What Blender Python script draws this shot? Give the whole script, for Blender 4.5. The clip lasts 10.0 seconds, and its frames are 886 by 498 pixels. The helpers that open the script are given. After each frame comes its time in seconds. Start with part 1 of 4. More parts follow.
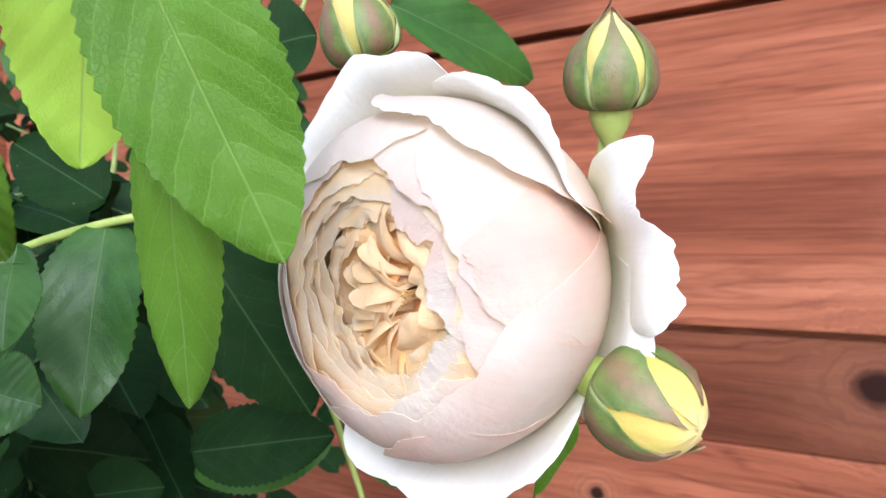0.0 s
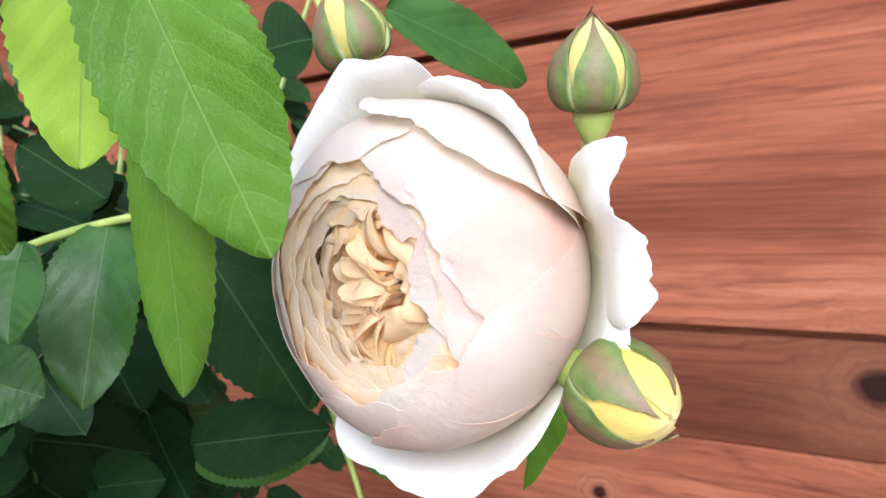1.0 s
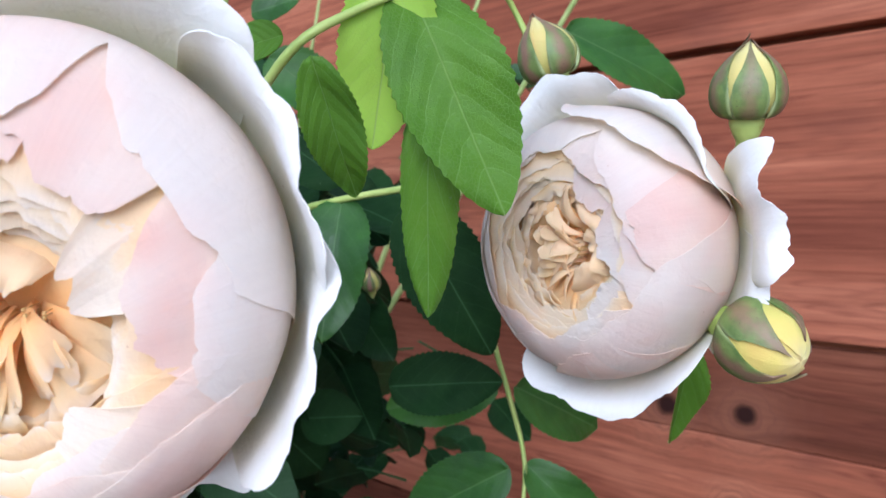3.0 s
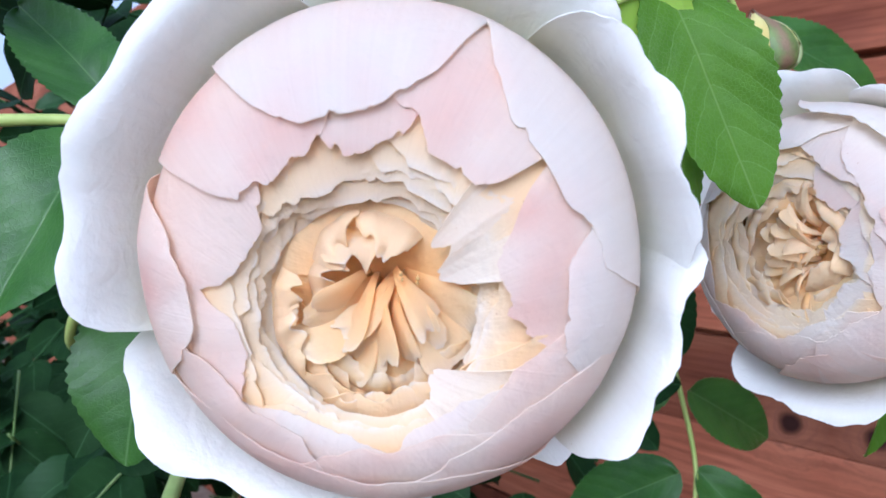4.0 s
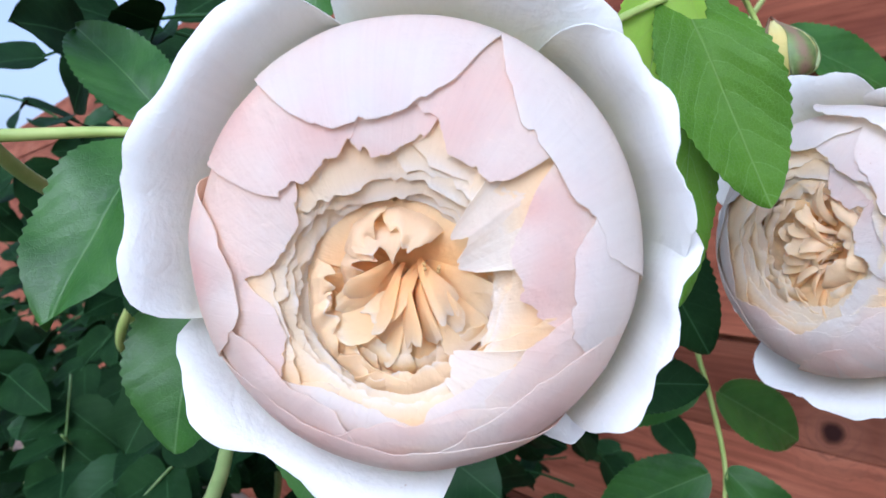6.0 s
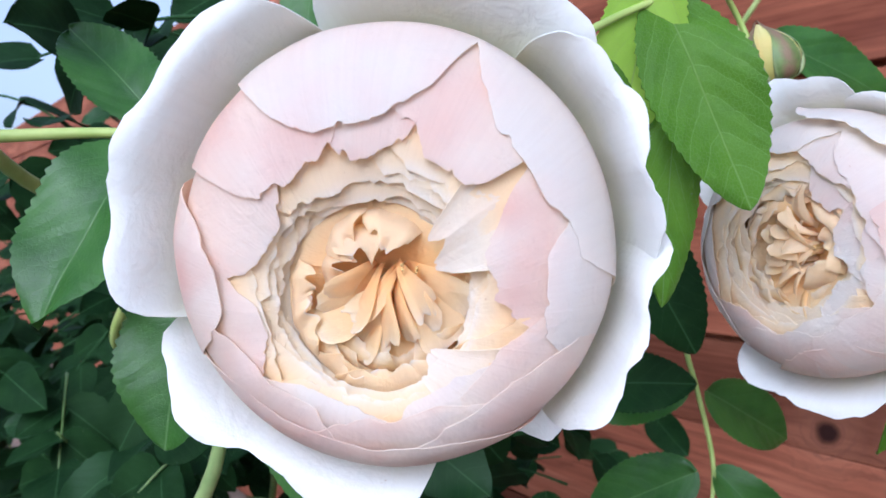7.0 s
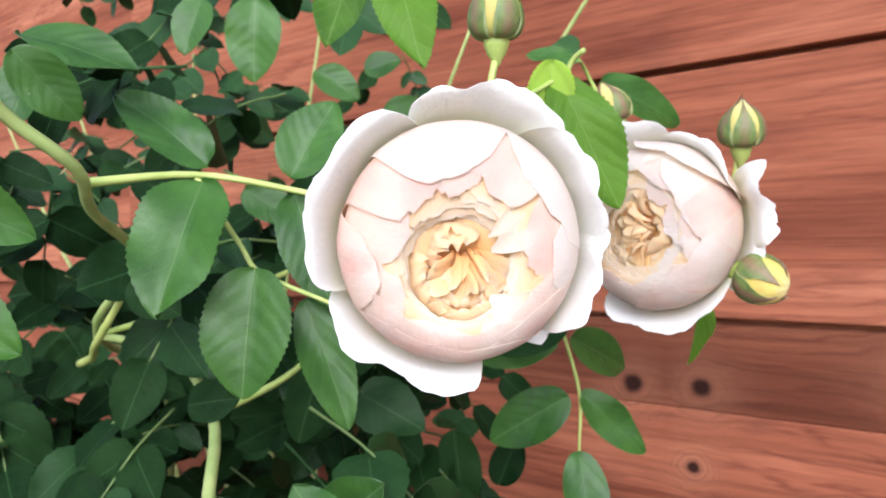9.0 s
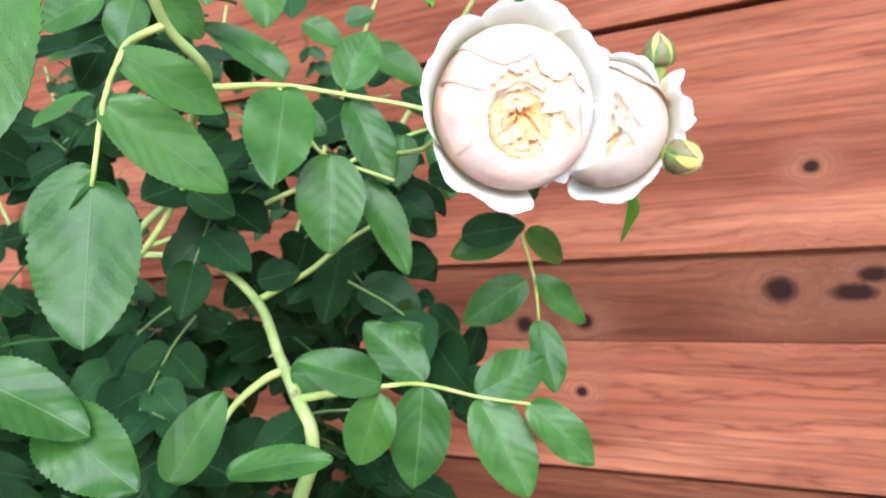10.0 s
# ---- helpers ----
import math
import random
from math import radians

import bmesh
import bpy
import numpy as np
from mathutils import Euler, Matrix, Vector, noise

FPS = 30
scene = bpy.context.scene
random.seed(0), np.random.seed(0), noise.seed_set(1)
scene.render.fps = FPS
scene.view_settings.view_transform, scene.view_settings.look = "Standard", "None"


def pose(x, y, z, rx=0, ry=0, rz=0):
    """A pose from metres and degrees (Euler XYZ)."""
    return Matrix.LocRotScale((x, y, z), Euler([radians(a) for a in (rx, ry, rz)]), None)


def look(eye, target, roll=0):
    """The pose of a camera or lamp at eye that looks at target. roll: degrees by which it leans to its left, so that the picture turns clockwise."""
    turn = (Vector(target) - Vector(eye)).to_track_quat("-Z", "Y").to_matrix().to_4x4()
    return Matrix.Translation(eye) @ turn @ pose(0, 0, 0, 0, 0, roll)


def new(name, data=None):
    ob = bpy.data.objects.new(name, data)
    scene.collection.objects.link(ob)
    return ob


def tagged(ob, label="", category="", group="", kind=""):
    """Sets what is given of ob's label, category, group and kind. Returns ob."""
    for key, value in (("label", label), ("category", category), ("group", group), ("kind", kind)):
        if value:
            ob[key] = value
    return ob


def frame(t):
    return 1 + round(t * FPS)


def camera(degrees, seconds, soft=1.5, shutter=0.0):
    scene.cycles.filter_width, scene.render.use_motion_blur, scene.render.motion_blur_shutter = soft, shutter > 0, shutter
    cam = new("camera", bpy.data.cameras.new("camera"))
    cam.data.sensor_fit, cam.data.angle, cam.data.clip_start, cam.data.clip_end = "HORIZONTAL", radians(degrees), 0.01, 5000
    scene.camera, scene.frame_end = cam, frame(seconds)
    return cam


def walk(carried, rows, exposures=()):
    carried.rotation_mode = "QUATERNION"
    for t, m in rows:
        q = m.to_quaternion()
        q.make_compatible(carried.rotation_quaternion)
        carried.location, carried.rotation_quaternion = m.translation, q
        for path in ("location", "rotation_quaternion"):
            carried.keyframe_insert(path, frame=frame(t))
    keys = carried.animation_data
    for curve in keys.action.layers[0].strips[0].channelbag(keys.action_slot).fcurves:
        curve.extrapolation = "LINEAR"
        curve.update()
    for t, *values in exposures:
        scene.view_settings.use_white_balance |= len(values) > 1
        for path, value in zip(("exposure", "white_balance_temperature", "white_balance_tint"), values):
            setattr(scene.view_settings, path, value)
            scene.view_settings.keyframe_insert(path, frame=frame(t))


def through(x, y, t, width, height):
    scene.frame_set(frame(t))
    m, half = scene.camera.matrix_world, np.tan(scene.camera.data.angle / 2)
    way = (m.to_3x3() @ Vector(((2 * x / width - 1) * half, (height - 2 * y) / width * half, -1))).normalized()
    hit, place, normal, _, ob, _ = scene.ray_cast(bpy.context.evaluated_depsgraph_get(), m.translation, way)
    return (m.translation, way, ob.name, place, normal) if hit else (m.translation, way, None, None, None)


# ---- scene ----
cam = camera(58.3, 10.0)
cam.data.dof.use_dof, cam.data.dof.focus_distance, cam.data.dof.aperture_fstop = True, 0.18, 40.0
PATH = [
    (0, (0.0010, -1.1100, 1.0059), (-0.5752, -0.2928, 0.9931), -0.62),
    (0.5, (0.0062, -1.1116, 1.0059), (-0.5706, -0.2949, 0.9936), -0.75),
    (1, (0.0094, -1.1132, 1.0050), (-0.5734, -0.3007, 0.9933), -0.63),
    (1.5, (0.0114, -1.1159, 1.0060), (-0.5876, -0.3151, 0.9959), -0.32),
    (2, (0.0107, -1.1290, 1.0051), (-0.6130, -0.3473, 0.9976), 0.32),
    (2.2, (0.0152, -1.1336, 1.0010), (-0.6221, -0.3630, 0.9943), 0.46),
    (3.3, (0.0360, -1.1837, 0.9907), (-0.7003, -0.5070, 0.9933), 2.62),
    (3.5, (0.0314, -1.1906, 0.9887), (-0.7209, -0.5317, 0.9927), 2.85),
    (4, (0.0093, -1.2028, 0.9858), (-0.7765, -0.5844, 0.9852), 4.20),
    (4.5, (0.0144, -1.2043, 0.9829), (-0.7926, -0.6138, 0.9837), 4.55),
    (5, (0.0182, -1.2063, 0.9831), (-0.7951, -0.6244, 0.9841), 4.53),
    (6.3, (0.0218, -1.2083, 0.9823), (-0.7932, -0.6289, 0.9936), 3.81),
    (6.5, (0.0219, -1.2086, 0.9819), (-0.7932, -0.6293, 0.9913), 4.01),
    (7, (0.0267, -1.2069, 0.9833), (-0.7877, -0.6266, 0.9925), 4.04),
    (7.5, (0.0328, -1.2153, 0.9850), (-0.7682, -0.6167, 0.9962), 3.84),
    (8, (0.0368, -1.2346, 0.9863), (-0.7370, -0.6013, 0.9956), 3.33),
    (8.2, (0.0399, -1.2472, 0.9862), (-0.7167, -0.5934, 0.9969), 2.82),
    (8.5, (0.0487, -1.2730, 0.9808), (-0.6732, -0.5812, 0.9969), 1.59),
    (9, (0.0718, -1.3378, 0.9782), (-0.5797, -0.5793, 0.9925), 0.18),
    (9.5, (0.0864, -1.4166, 0.9670), (-0.4841, -0.5953, 0.9751), -1.42),
    (9.7, (0.0825, -1.4529, 0.9493), (-0.4583, -0.6118, 0.9510), -1.98),
    (10, (0.0637, -1.4943, 0.9155), (-0.4372, -0.6287, 0.9165), -3.17),
]
EXPOSURES = [(0.0, 0.04, 5520, 14), (2.2, 0.08, 5600, 14), (3.3, -0.48, 4950, 15), (5.0, -0.46, 4900, 15), (7.5, -0.45, 5050, 15), (9.0, -0.06, 5650, 16), (10.0, 0.32, 5400, 11)]
walk(cam, [(t, look(eye, target, roll)) for t, eye, target, roll in PATH], EXPOSURES)

# ---- light ----
world = bpy.data.worlds.new("sky")
scene.world = world
world.use_nodes = True
wn = world.node_tree.nodes
sky = wn.new("ShaderNodeTexSky")
sky.sky_type, sky.sun_disc = "NISHITA", False
SUN_UP, SUN_TURN = 30.0, 146.0
sky.sun_elevation, sky.sun_rotation = radians(SUN_UP), radians(SUN_TURN)
sky.air_density, sky.dust_density = 1.0, 4.0
wn["Background"].inputs["Strength"].default_value = 0.15
veil = wn.new("ShaderNodeHueSaturation")  # thin cloud pales the sky
veil.inputs["Saturation"].default_value, veil.inputs["Value"].default_value = 0.42, 2.1
world.node_tree.links.new(sky.outputs["Color"], veil.inputs["Color"])
world.node_tree.links.new(veil.outputs["Color"], wn["Background"].inputs["Color"])
sun_data = bpy.data.lights.new("sun", "SUN")
sun_data.energy, sun_data.angle, sun_data.color = 0.36, radians(70), (1.0, 0.99, 0.97)
sun = new("sun", sun_data)
sun.matrix_world = look((2.24, -3.32, 2.31), (0, 0, 0))


# ---- materials ----
def material(name):
    m = bpy.data.materials.new(name)
    m.use_nodes = True
    nt = m.node_tree
    return m, nt, nt.nodes["Principled BSDF"], nt.nodes["Material Output"]


def node(nt, kind, **values):
    n = nt.nodes.new("ShaderNode" + kind)
    for key, value in values.items():
        if key in n.inputs:
            n.inputs[key].default_value = value
    return n


def math_node(nt, op, a, b=None, c=None):
    n = nt.nodes.new("ShaderNodeMath")
    n.operation = op
    for i, v in enumerate((a, b, c)):
        if v is None:
            continue
        if isinstance(v, (int, float)):
            n.inputs[i].default_value = v
        else:
            nt.links.new(v, n.inputs[i])
    return n.outputs[0]


def ramp(nt, fac, stops):
    n = nt.nodes.new("ShaderNodeValToRGB")
    while len(n.color_ramp.elements) < len(stops):
        n.color_ramp.elements.new(0.5)
    for e, (pos, col) in zip(n.color_ramp.elements, stops):
        e.position, e.color = pos, (*col, 1)
    nt.links.new(fac, n.inputs["Fac"])
    return n.outputs["Color"]


def mix(nt, fac, a, b, blend="MIX"):
    n = nt.nodes.new("ShaderNodeMix")
    n.data_type, n.blend_type = "RGBA", blend
    for sock, v in ((n.inputs["Factor"], fac), (n.inputs["A"], a), (n.inputs["B"], b)):
        if isinstance(v, (int, float)):
            sock.default_value = v
        elif isinstance(v, tuple):
            sock.default_value = (*v, 1)
        else:
            nt.links.new(v, sock)
    return n.outputs["Result"]


def noise_tex(nt, vec, scale, detail=3.0, rough=0.55, distort=0.0):
    n = node(nt, "TexNoise", Scale=scale, Detail=detail, Roughness=rough, Distortion=distort)
    nt.links.new(vec, n.inputs["Vector"])
    return n.outputs["Fac"]


def scaled(nt, vec, sx, sy, sz):
    n = nt.nodes.new("ShaderNodeMapping")
    n.inputs["Scale"].default_value = (sx, sy, sz)
    nt.links.new(vec, n.inputs["Vector"])
    return n.outputs["Vector"]


def bump(nt, bsdf, height, strength, distance):
    n = node(nt, "Bump", Strength=strength, Distance=distance)
    nt.links.new(height, n.inputs["Height"])
    nt.links.new(n.outputs["Normal"], bsdf.inputs["Normal"])
    return n.outputs["Normal"]


def thin(nt, bsdf, out, colour, amount, normal=None):
    """Lets some light through a thin sheet."""
    tr = node(nt, "BsdfTranslucent")
    nt.links.new(colour, tr.inputs["Color"])
    if normal:
        nt.links.new(normal, tr.inputs["Normal"])
    mx = node(nt, "MixShader", Fac=amount)
    nt.links.new(bsdf.outputs[0], mx.inputs[1])
    nt.links.new(tr.outputs[0], mx.inputs[2])
    nt.links.new(mx.outputs[0], out.inputs["Surface"])


def petal_material(name, base, body, rim, blush, blush_amount, through=0.3, stops=(0.30, 0.70, 0.97), wander=0.25):
    """Rose petal: base colour at the claw, body, paler rim, soft blush patches and fine lengthwise veins."""
    m, nt, bsdf, out = material(name)
    uv = node(nt, "UVMap").outputs["UV"]
    sep = node(nt, "SeparateXYZ")
    nt.links.new(uv, sep.inputs[0])
    pos = node(nt, "TexCoord").outputs["Object"]
    wob = noise_tex(nt, pos, 60.0, 3)
    along = math_node(nt, "ADD", sep.outputs["Y"], math_node(nt, "MULTIPLY", math_node(nt, "SUBTRACT", wob, 0.5), wander))
    col = ramp(nt, along, list(zip(stops, (base, body, rim))))
    patch = noise_tex(nt, pos, 45.0, 2)
    rnd = node(nt, "ObjectInfo").outputs["Random"]
    amt = math_node(nt, "MULTIPLY", math_node(nt, "MULTIPLY", ramp(nt, patch, [(0.4, (0, 0, 0)), (0.68, (1, 1, 1))]), blush_amount),
                    math_node(nt, "ADD", 0.5, math_node(nt, "MULTIPLY", rnd, 0.5)))
    col = mix(nt, amt, col, blush)
    veins = noise_tex(nt, scaled(nt, uv, 46, 3.0, 1), 1.0, 3, 0.6, 0.4)
    col = mix(nt, 0.06, col, ramp(nt, veins, [(0.35, (0.72, 0.66, 0.60)), (0.6, (1, 1, 1))]), "MULTIPLY")
    specks = math_node(nt, "MULTIPLY", ramp(nt, noise_tex(nt, pos, 700.0, 1), [(0.73, (0, 0, 0)), (0.77, (1, 1, 1))]), ramp(nt, noise_tex(nt, pos, 90.0, 1), [(0.62, (0, 0, 0)), (0.70, (1, 1, 1))]))
    col = mix(nt, math_node(nt, "MULTIPLY", specks, 0.5), col, (0.50, 0.30, 0.16))
    nt.links.new(col, bsdf.inputs["Base Color"])
    bsdf.inputs["Roughness"].default_value = 0.55
    bsdf.inputs["Specular IOR Level"].default_value = 0.25
    bsdf.inputs["Sheen Weight"].default_value = 0.15
    crinkle = math_node(nt, "ADD", math_node(nt, "MULTIPLY", veins, 0.15), math_node(nt, "ADD", noise_tex(nt, pos, 150.0, 3, 0.5, 0.6), math_node(nt, "MULTIPLY", noise_tex(nt, pos, 620.0, 3), 0.3)))
    nrm = bump(nt, bsdf, crinkle, 0.36, 0.0018)
    thin(nt, bsdf, out, mix(nt, 1.0, col, (0.99, 0.955, 0.84), "MULTIPLY"), through, nrm)
    return m


def leaf_material(name, dark, light, vein, gloss, through, through_col, relief=1.0, shine=0.4):
    """Rose leaflet: quilted between side veins, paler midrib, mottled green, small pale marks."""
    m, nt, bsdf, out = material(name)
    uv = node(nt, "UVMap").outputs["UV"]
    sep = node(nt, "SeparateXYZ")
    nt.links.new(uv, sep.inputs[0])
    pos = node(nt, "TexCoord").outputs["Object"]
    across = math_node(nt, "ABSOLUTE", math_node(nt, "SUBTRACT", sep.outputs["X"], 0.5))
    wob = math_node(nt, "MULTIPLY", noise_tex(nt, pos, 90.0, 2), 0.10)
    bow = math_node(nt, "POWER", across, 1.35)
    slant = math_node(nt, "ADD", math_node(nt, "SUBTRACT", sep.outputs["Y"], math_node(nt, "MULTIPLY", bow, 0.95)), wob)
    comb = math_node(nt, "ABSOLUTE", math_node(nt, "SUBTRACT", math_node(nt, "FRACT", math_node(nt, "MULTIPLY", slant, 6.5)), 0.5))
    side = ramp(nt, comb, [(0.0, (1, 1, 1)), (0.035, (0, 0, 0))])
    mid = ramp(nt, across, [(0.004, (0.75, 0.75, 0.75)), (0.013, (0, 0, 0))])
    net = node(nt, "TexVoronoi", Scale=48.0)
    net.feature = "DISTANCE_TO_EDGE"
    nt.links.new(scaled(nt, uv, 0.6, 1.0, 1), net.inputs["Vector"])
    fine = ramp(nt, net.outputs["Distance"], [(0.0, (1, 1, 1)), (0.09, (0, 0, 0))])
    rnd = node(nt, "ObjectInfo").outputs["Random"]
    mott = math_node(nt, "ADD", math_node(nt, "MULTIPLY", noise_tex(nt, pos, 55.0, 4), 0.8), math_node(nt, "MULTIPLY", rnd, 0.35))
    col = ramp(nt, mott, [(0.3, dark), (0.75, light)])
    lines = math_node(nt, "MAXIMUM", mid, math_node(nt, "ADD", math_node(nt, "MULTIPLY", side, 0.20 * relief), math_node(nt, "MULTIPLY", fine, 0.085 * relief)))
    col = mix(nt, lines, col, vein)
    spots = ramp(nt, noise_tex(nt, pos, 420.0, 2), [(0.71, (0, 0, 0)), (0.76, (1, 1, 1))])
    where = ramp(nt, noise_tex(nt, pos, 70.0, 1), [(0.55, (0, 0, 0)), (0.68, (1, 1, 1))])
    col = mix(nt, math_node(nt, "MULTIPLY", math_node(nt, "MULTIPLY", spots, where), 0.45), col, (0.30, 0.36, 0.22))
    nt.links.new(col, bsdf.inputs["Base Color"])
    bsdf.inputs["Roughness"].default_value = gloss
    bsdf.inputs["Specular IOR Level"].default_value = shine
    quilt = math_node(nt, "SUBTRACT", math_node(nt, "MULTIPLY", comb, 0.6), math_node(nt, "MULTIPLY", math_node(nt, "ADD", math_node(nt, "MULTIPLY", mid, 4.0), fine), 0.08))
    quilt = math_node(nt, "ADD", quilt, math_node(nt, "MULTIPLY", noise_tex(nt, pos, 120.0, 3), 0.5))
    nrm = bump(nt, bsdf, quilt, 0.30 * relief, 0.0010)
    glow = mix(nt, 0.5, col, through_col)
    thin(nt, bsdf, out, glow, through, nrm)
    return m


def stem_material(name, a, b, scale=60.0):
    m, nt, bsdf, out = material(name)
    pos = node(nt, "TexCoord").outputs["Object"]
    col = ramp(nt, noise_tex(nt, pos, scale, 4), [(0.3, a), (0.7, b)])
    nt.links.new(col, bsdf.inputs["Base Color"])
    bsdf.inputs["Roughness"].default_value = 0.45
    bump(nt, bsdf, noise_tex(nt, pos, 400.0, 3), 0.2, 0.0006)
    return m


def sepal_material(name):
    """Sepal: green with a purple-brown flush down the middle, pale margins, fine speckles."""
    m, nt, bsdf, out = material(name)
    sep = node(nt, "SeparateXYZ")
    nt.links.new(node(nt, "UVMap").outputs["UV"], sep.inputs[0])
    pos = node(nt, "TexCoord").outputs["Object"]
    across = math_node(nt, "ABSOLUTE", math_node(nt, "SUBTRACT", sep.outputs["X"], 0.5))
    col = ramp(nt, noise_tex(nt, pos, 180.0, 4), [(0.3, (0.07, 0.12, 0.025)), (0.7, (0.175, 0.24, 0.06))])
    rnd = node(nt, "ObjectInfo").outputs["Random"]
    flush = math_node(nt, "MULTIPLY", ramp(nt, math_node(nt, "ADD", across, math_node(nt, "MULTIPLY", noise_tex(nt, pos, 220.0, 3), 0.5)), [(0.30, (1, 1, 1)), (0.52, (0, 0, 0))]), math_node(nt, "ADD", 0.45, math_node(nt, "MULTIPLY", rnd, 0.5)))
    col = mix(nt, flush, col, (0.24, 0.12, 0.085))
    col = mix(nt, ramp(nt, across, [(0.36, (0, 0, 0)), (0.47, (0.6, 0.6, 0.6))]), col, (0.52, 0.58, 0.28))
    dots = ramp(nt, noise_tex(nt, pos, 1500.0, 1), [(0.70, (0, 0, 0)), (0.75, (1, 1, 1))])
    col = mix(nt, math_node(nt, "MULTIPLY", dots, 0.6), col, (0.06, 0.03, 0.02))
    nt.links.new(col, bsdf.inputs["Base Color"])
    bsdf.inputs["Roughness"].default_value = 0.5
    bump(nt, bsdf, noise_tex(nt, pos, 900.0, 3), 0.3, 0.0006)
    return m


def wood_material(name, knots, tone=1.0):
    """Stained redwood board: long grain that bends round the given knots (x, z, half width, half height)."""
    m, nt, bsdf, out = material(name)
    geo = node(nt, "NewGeometry").outputs["Position"]
    sep = node(nt, "SeparateXYZ")
    nt.links.new(geo, sep.inputs[0])
    x, z = sep.outputs["X"], sep.outputs["Z"]
    bend, dark, halo, loops = None, None, None, None
    for kx, kz, kw, kh in knots:
        dx = math_node(nt, "DIVIDE", math_node(nt, "SUBTRACT", x, kx), kw)
        dz = math_node(nt, "DIVIDE", math_node(nt, "SUBTRACT", z, kz), kh)
        d2 = math_node(nt, "ADD", math_node(nt, "POWER", math_node(nt, "ABSOLUTE", dx), 2.0), math_node(nt, "POWER", math_node(nt, "ABSOLUTE", dz), 2.0))
        d2 = math_node(nt, "MULTIPLY", d2, math_node(nt, "ADD", 0.40, math_node(nt, "MULTIPLY", noise_tex(nt, geo, 46.0, 3), 1.25)))
        far = math_node(nt, "POWER", 2.718, math_node(nt, "MULTIPLY", d2, -0.16))
        push = math_node(nt, "MULTIPLY", math_node(nt, "MULTIPLY", far, dz), -0.75 * kh)
        bend = push if bend is None else math_node(nt, "ADD", bend, push)
        near = math_node(nt, "POWER", 2.718, math_node(nt, "MULTIPLY", d2, -1.6))
        dark = near if dark is None else math_node(nt, "MAXIMUM", dark, near)
        wide = math_node(nt, "POWER", 2.718, math_node(nt, "MULTIPLY", d2, -0.11))
        halo = wide if halo is None else math_node(nt, "MAXIMUM", halo, wide)
        turn = math_node(nt, "ABSOLUTE", math_node(nt, "SUBTRACT", math_node(nt, "FRACT", math_node(nt, "MULTIPLY", math_node(nt, "POWER", d2, 0.5), 1.3)), 0.5))
        loop = math_node(nt, "MULTIPLY", ramp(nt, turn, [(0.0, (1, 1, 1)), (0.2, (0, 0, 0))]), wide)
        loops = loop if loops is None else math_node(nt, "MAXIMUM", loops, loop)
    zz = z if bend is None else math_node(nt, "ADD", z, bend)
    com = node(nt, "CombineXYZ")
    nt.links.new(x, com.inputs["X"])
    nt.links.new(zz, com.inputs["Z"])
    rnd = node(nt, "ObjectInfo").outputs["Random"]
    nt.links.new(math_node(nt, "MULTIPLY", rnd, 7.0), com.inputs["Y"])
    vec = com.outputs[0]
    broad = noise_tex(nt, scaled(nt, vec, 0.9, 1, 9), 1.0, 4, 0.55, 0.5)
    sweep = math_node(nt, "ADD", math_node(nt, "MULTIPLY", zz, 34.0), math_node(nt, "MULTIPLY", noise_tex(nt, scaled(nt, vec, 0.7, 1, 5.0), 1.0, 5, 0.62), 11.0))
    rings = math_node(nt, "ABSOLUTE", math_node(nt, "SUBTRACT", math_node(nt, "FRACT", sweep), 0.5))
    fibre = noise_tex(nt, scaled(nt, vec, 14, 1, 420), 1.0, 3, 0.6)
    col = ramp(nt, broad, [(0.30, (0.165 * tone, 0.050 * tone, 0.026 * tone)), (0.50, (0.280 * tone, 0.094 * tone, 0.048 * tone)), (0.72, (0.435 * tone, 0.170 * tone, 0.093 * tone))])
    patchy = ramp(nt, noise_tex(nt, scaled(nt, vec, 1.6, 1, 7), 1.0, 3), [(0.38, (0.08, 0.08, 0.08)), (0.66, (1, 1, 1))])
    col = mix(nt, math_node(nt, "MULTIPLY", ramp(nt, rings, [(0.0, (0.9, 0.9, 0.9)), (0.16, (0, 0, 0))]), patchy), col, (0.17 * tone, 0.050 * tone, 0.028 * tone))
    col = mix(nt, 0.4, col, ramp(nt, fibre, [(0.3, (0.55, 0.5, 0.48)), (0.65, (1.1, 1.1, 1.1))]), "MULTIPLY")
    streak = noise_tex(nt, scaled(nt, vec, 2.2, 1, 95), 1.0, 4, 0.65, 0.3)
    col = mix(nt, 0.65, col, ramp(nt, streak, [(0.34, (0.52, 0.46, 0.44)), (0.5, (0.95, 0.95, 0.95)), (0.68, (1.22, 1.22, 1.2))]), "MULTIPLY")
    blot = noise_tex(nt, scaled(nt, vec, 4.0, 1, 9), 1.0, 3, 0.6)
    col = mix(nt, ramp(nt, blot, [(0.62, (0, 0, 0)), (0.8, (0.5, 0.5, 0.5))]), col, (0.10, 0.035, 0.024))
    if dark is not None:
        col = mix(nt, math_node(nt, "MULTIPLY", halo, 0.5), col, (0.36 * (0.3 + 0.7 * tone), 0.155 * (0.3 + 0.7 * tone), 0.085 * (0.3 + 0.7 * tone)))
        col = mix(nt, math_node(nt, "MULTIPLY", loops, 0.75), col, (0.12, 0.045, 0.028))
        col = mix(nt, ramp(nt, dark, [(0.16, (0, 0, 0)), (0.32, (0.55, 0.55, 0.55)), (0.62, (0.96, 0.96, 0.96))]), col, (0.016, 0.006, 0.005))
    nt.links.new(col, bsdf.inputs["Base Color"])
    bsdf.inputs["Roughness"].default_value = 0.7
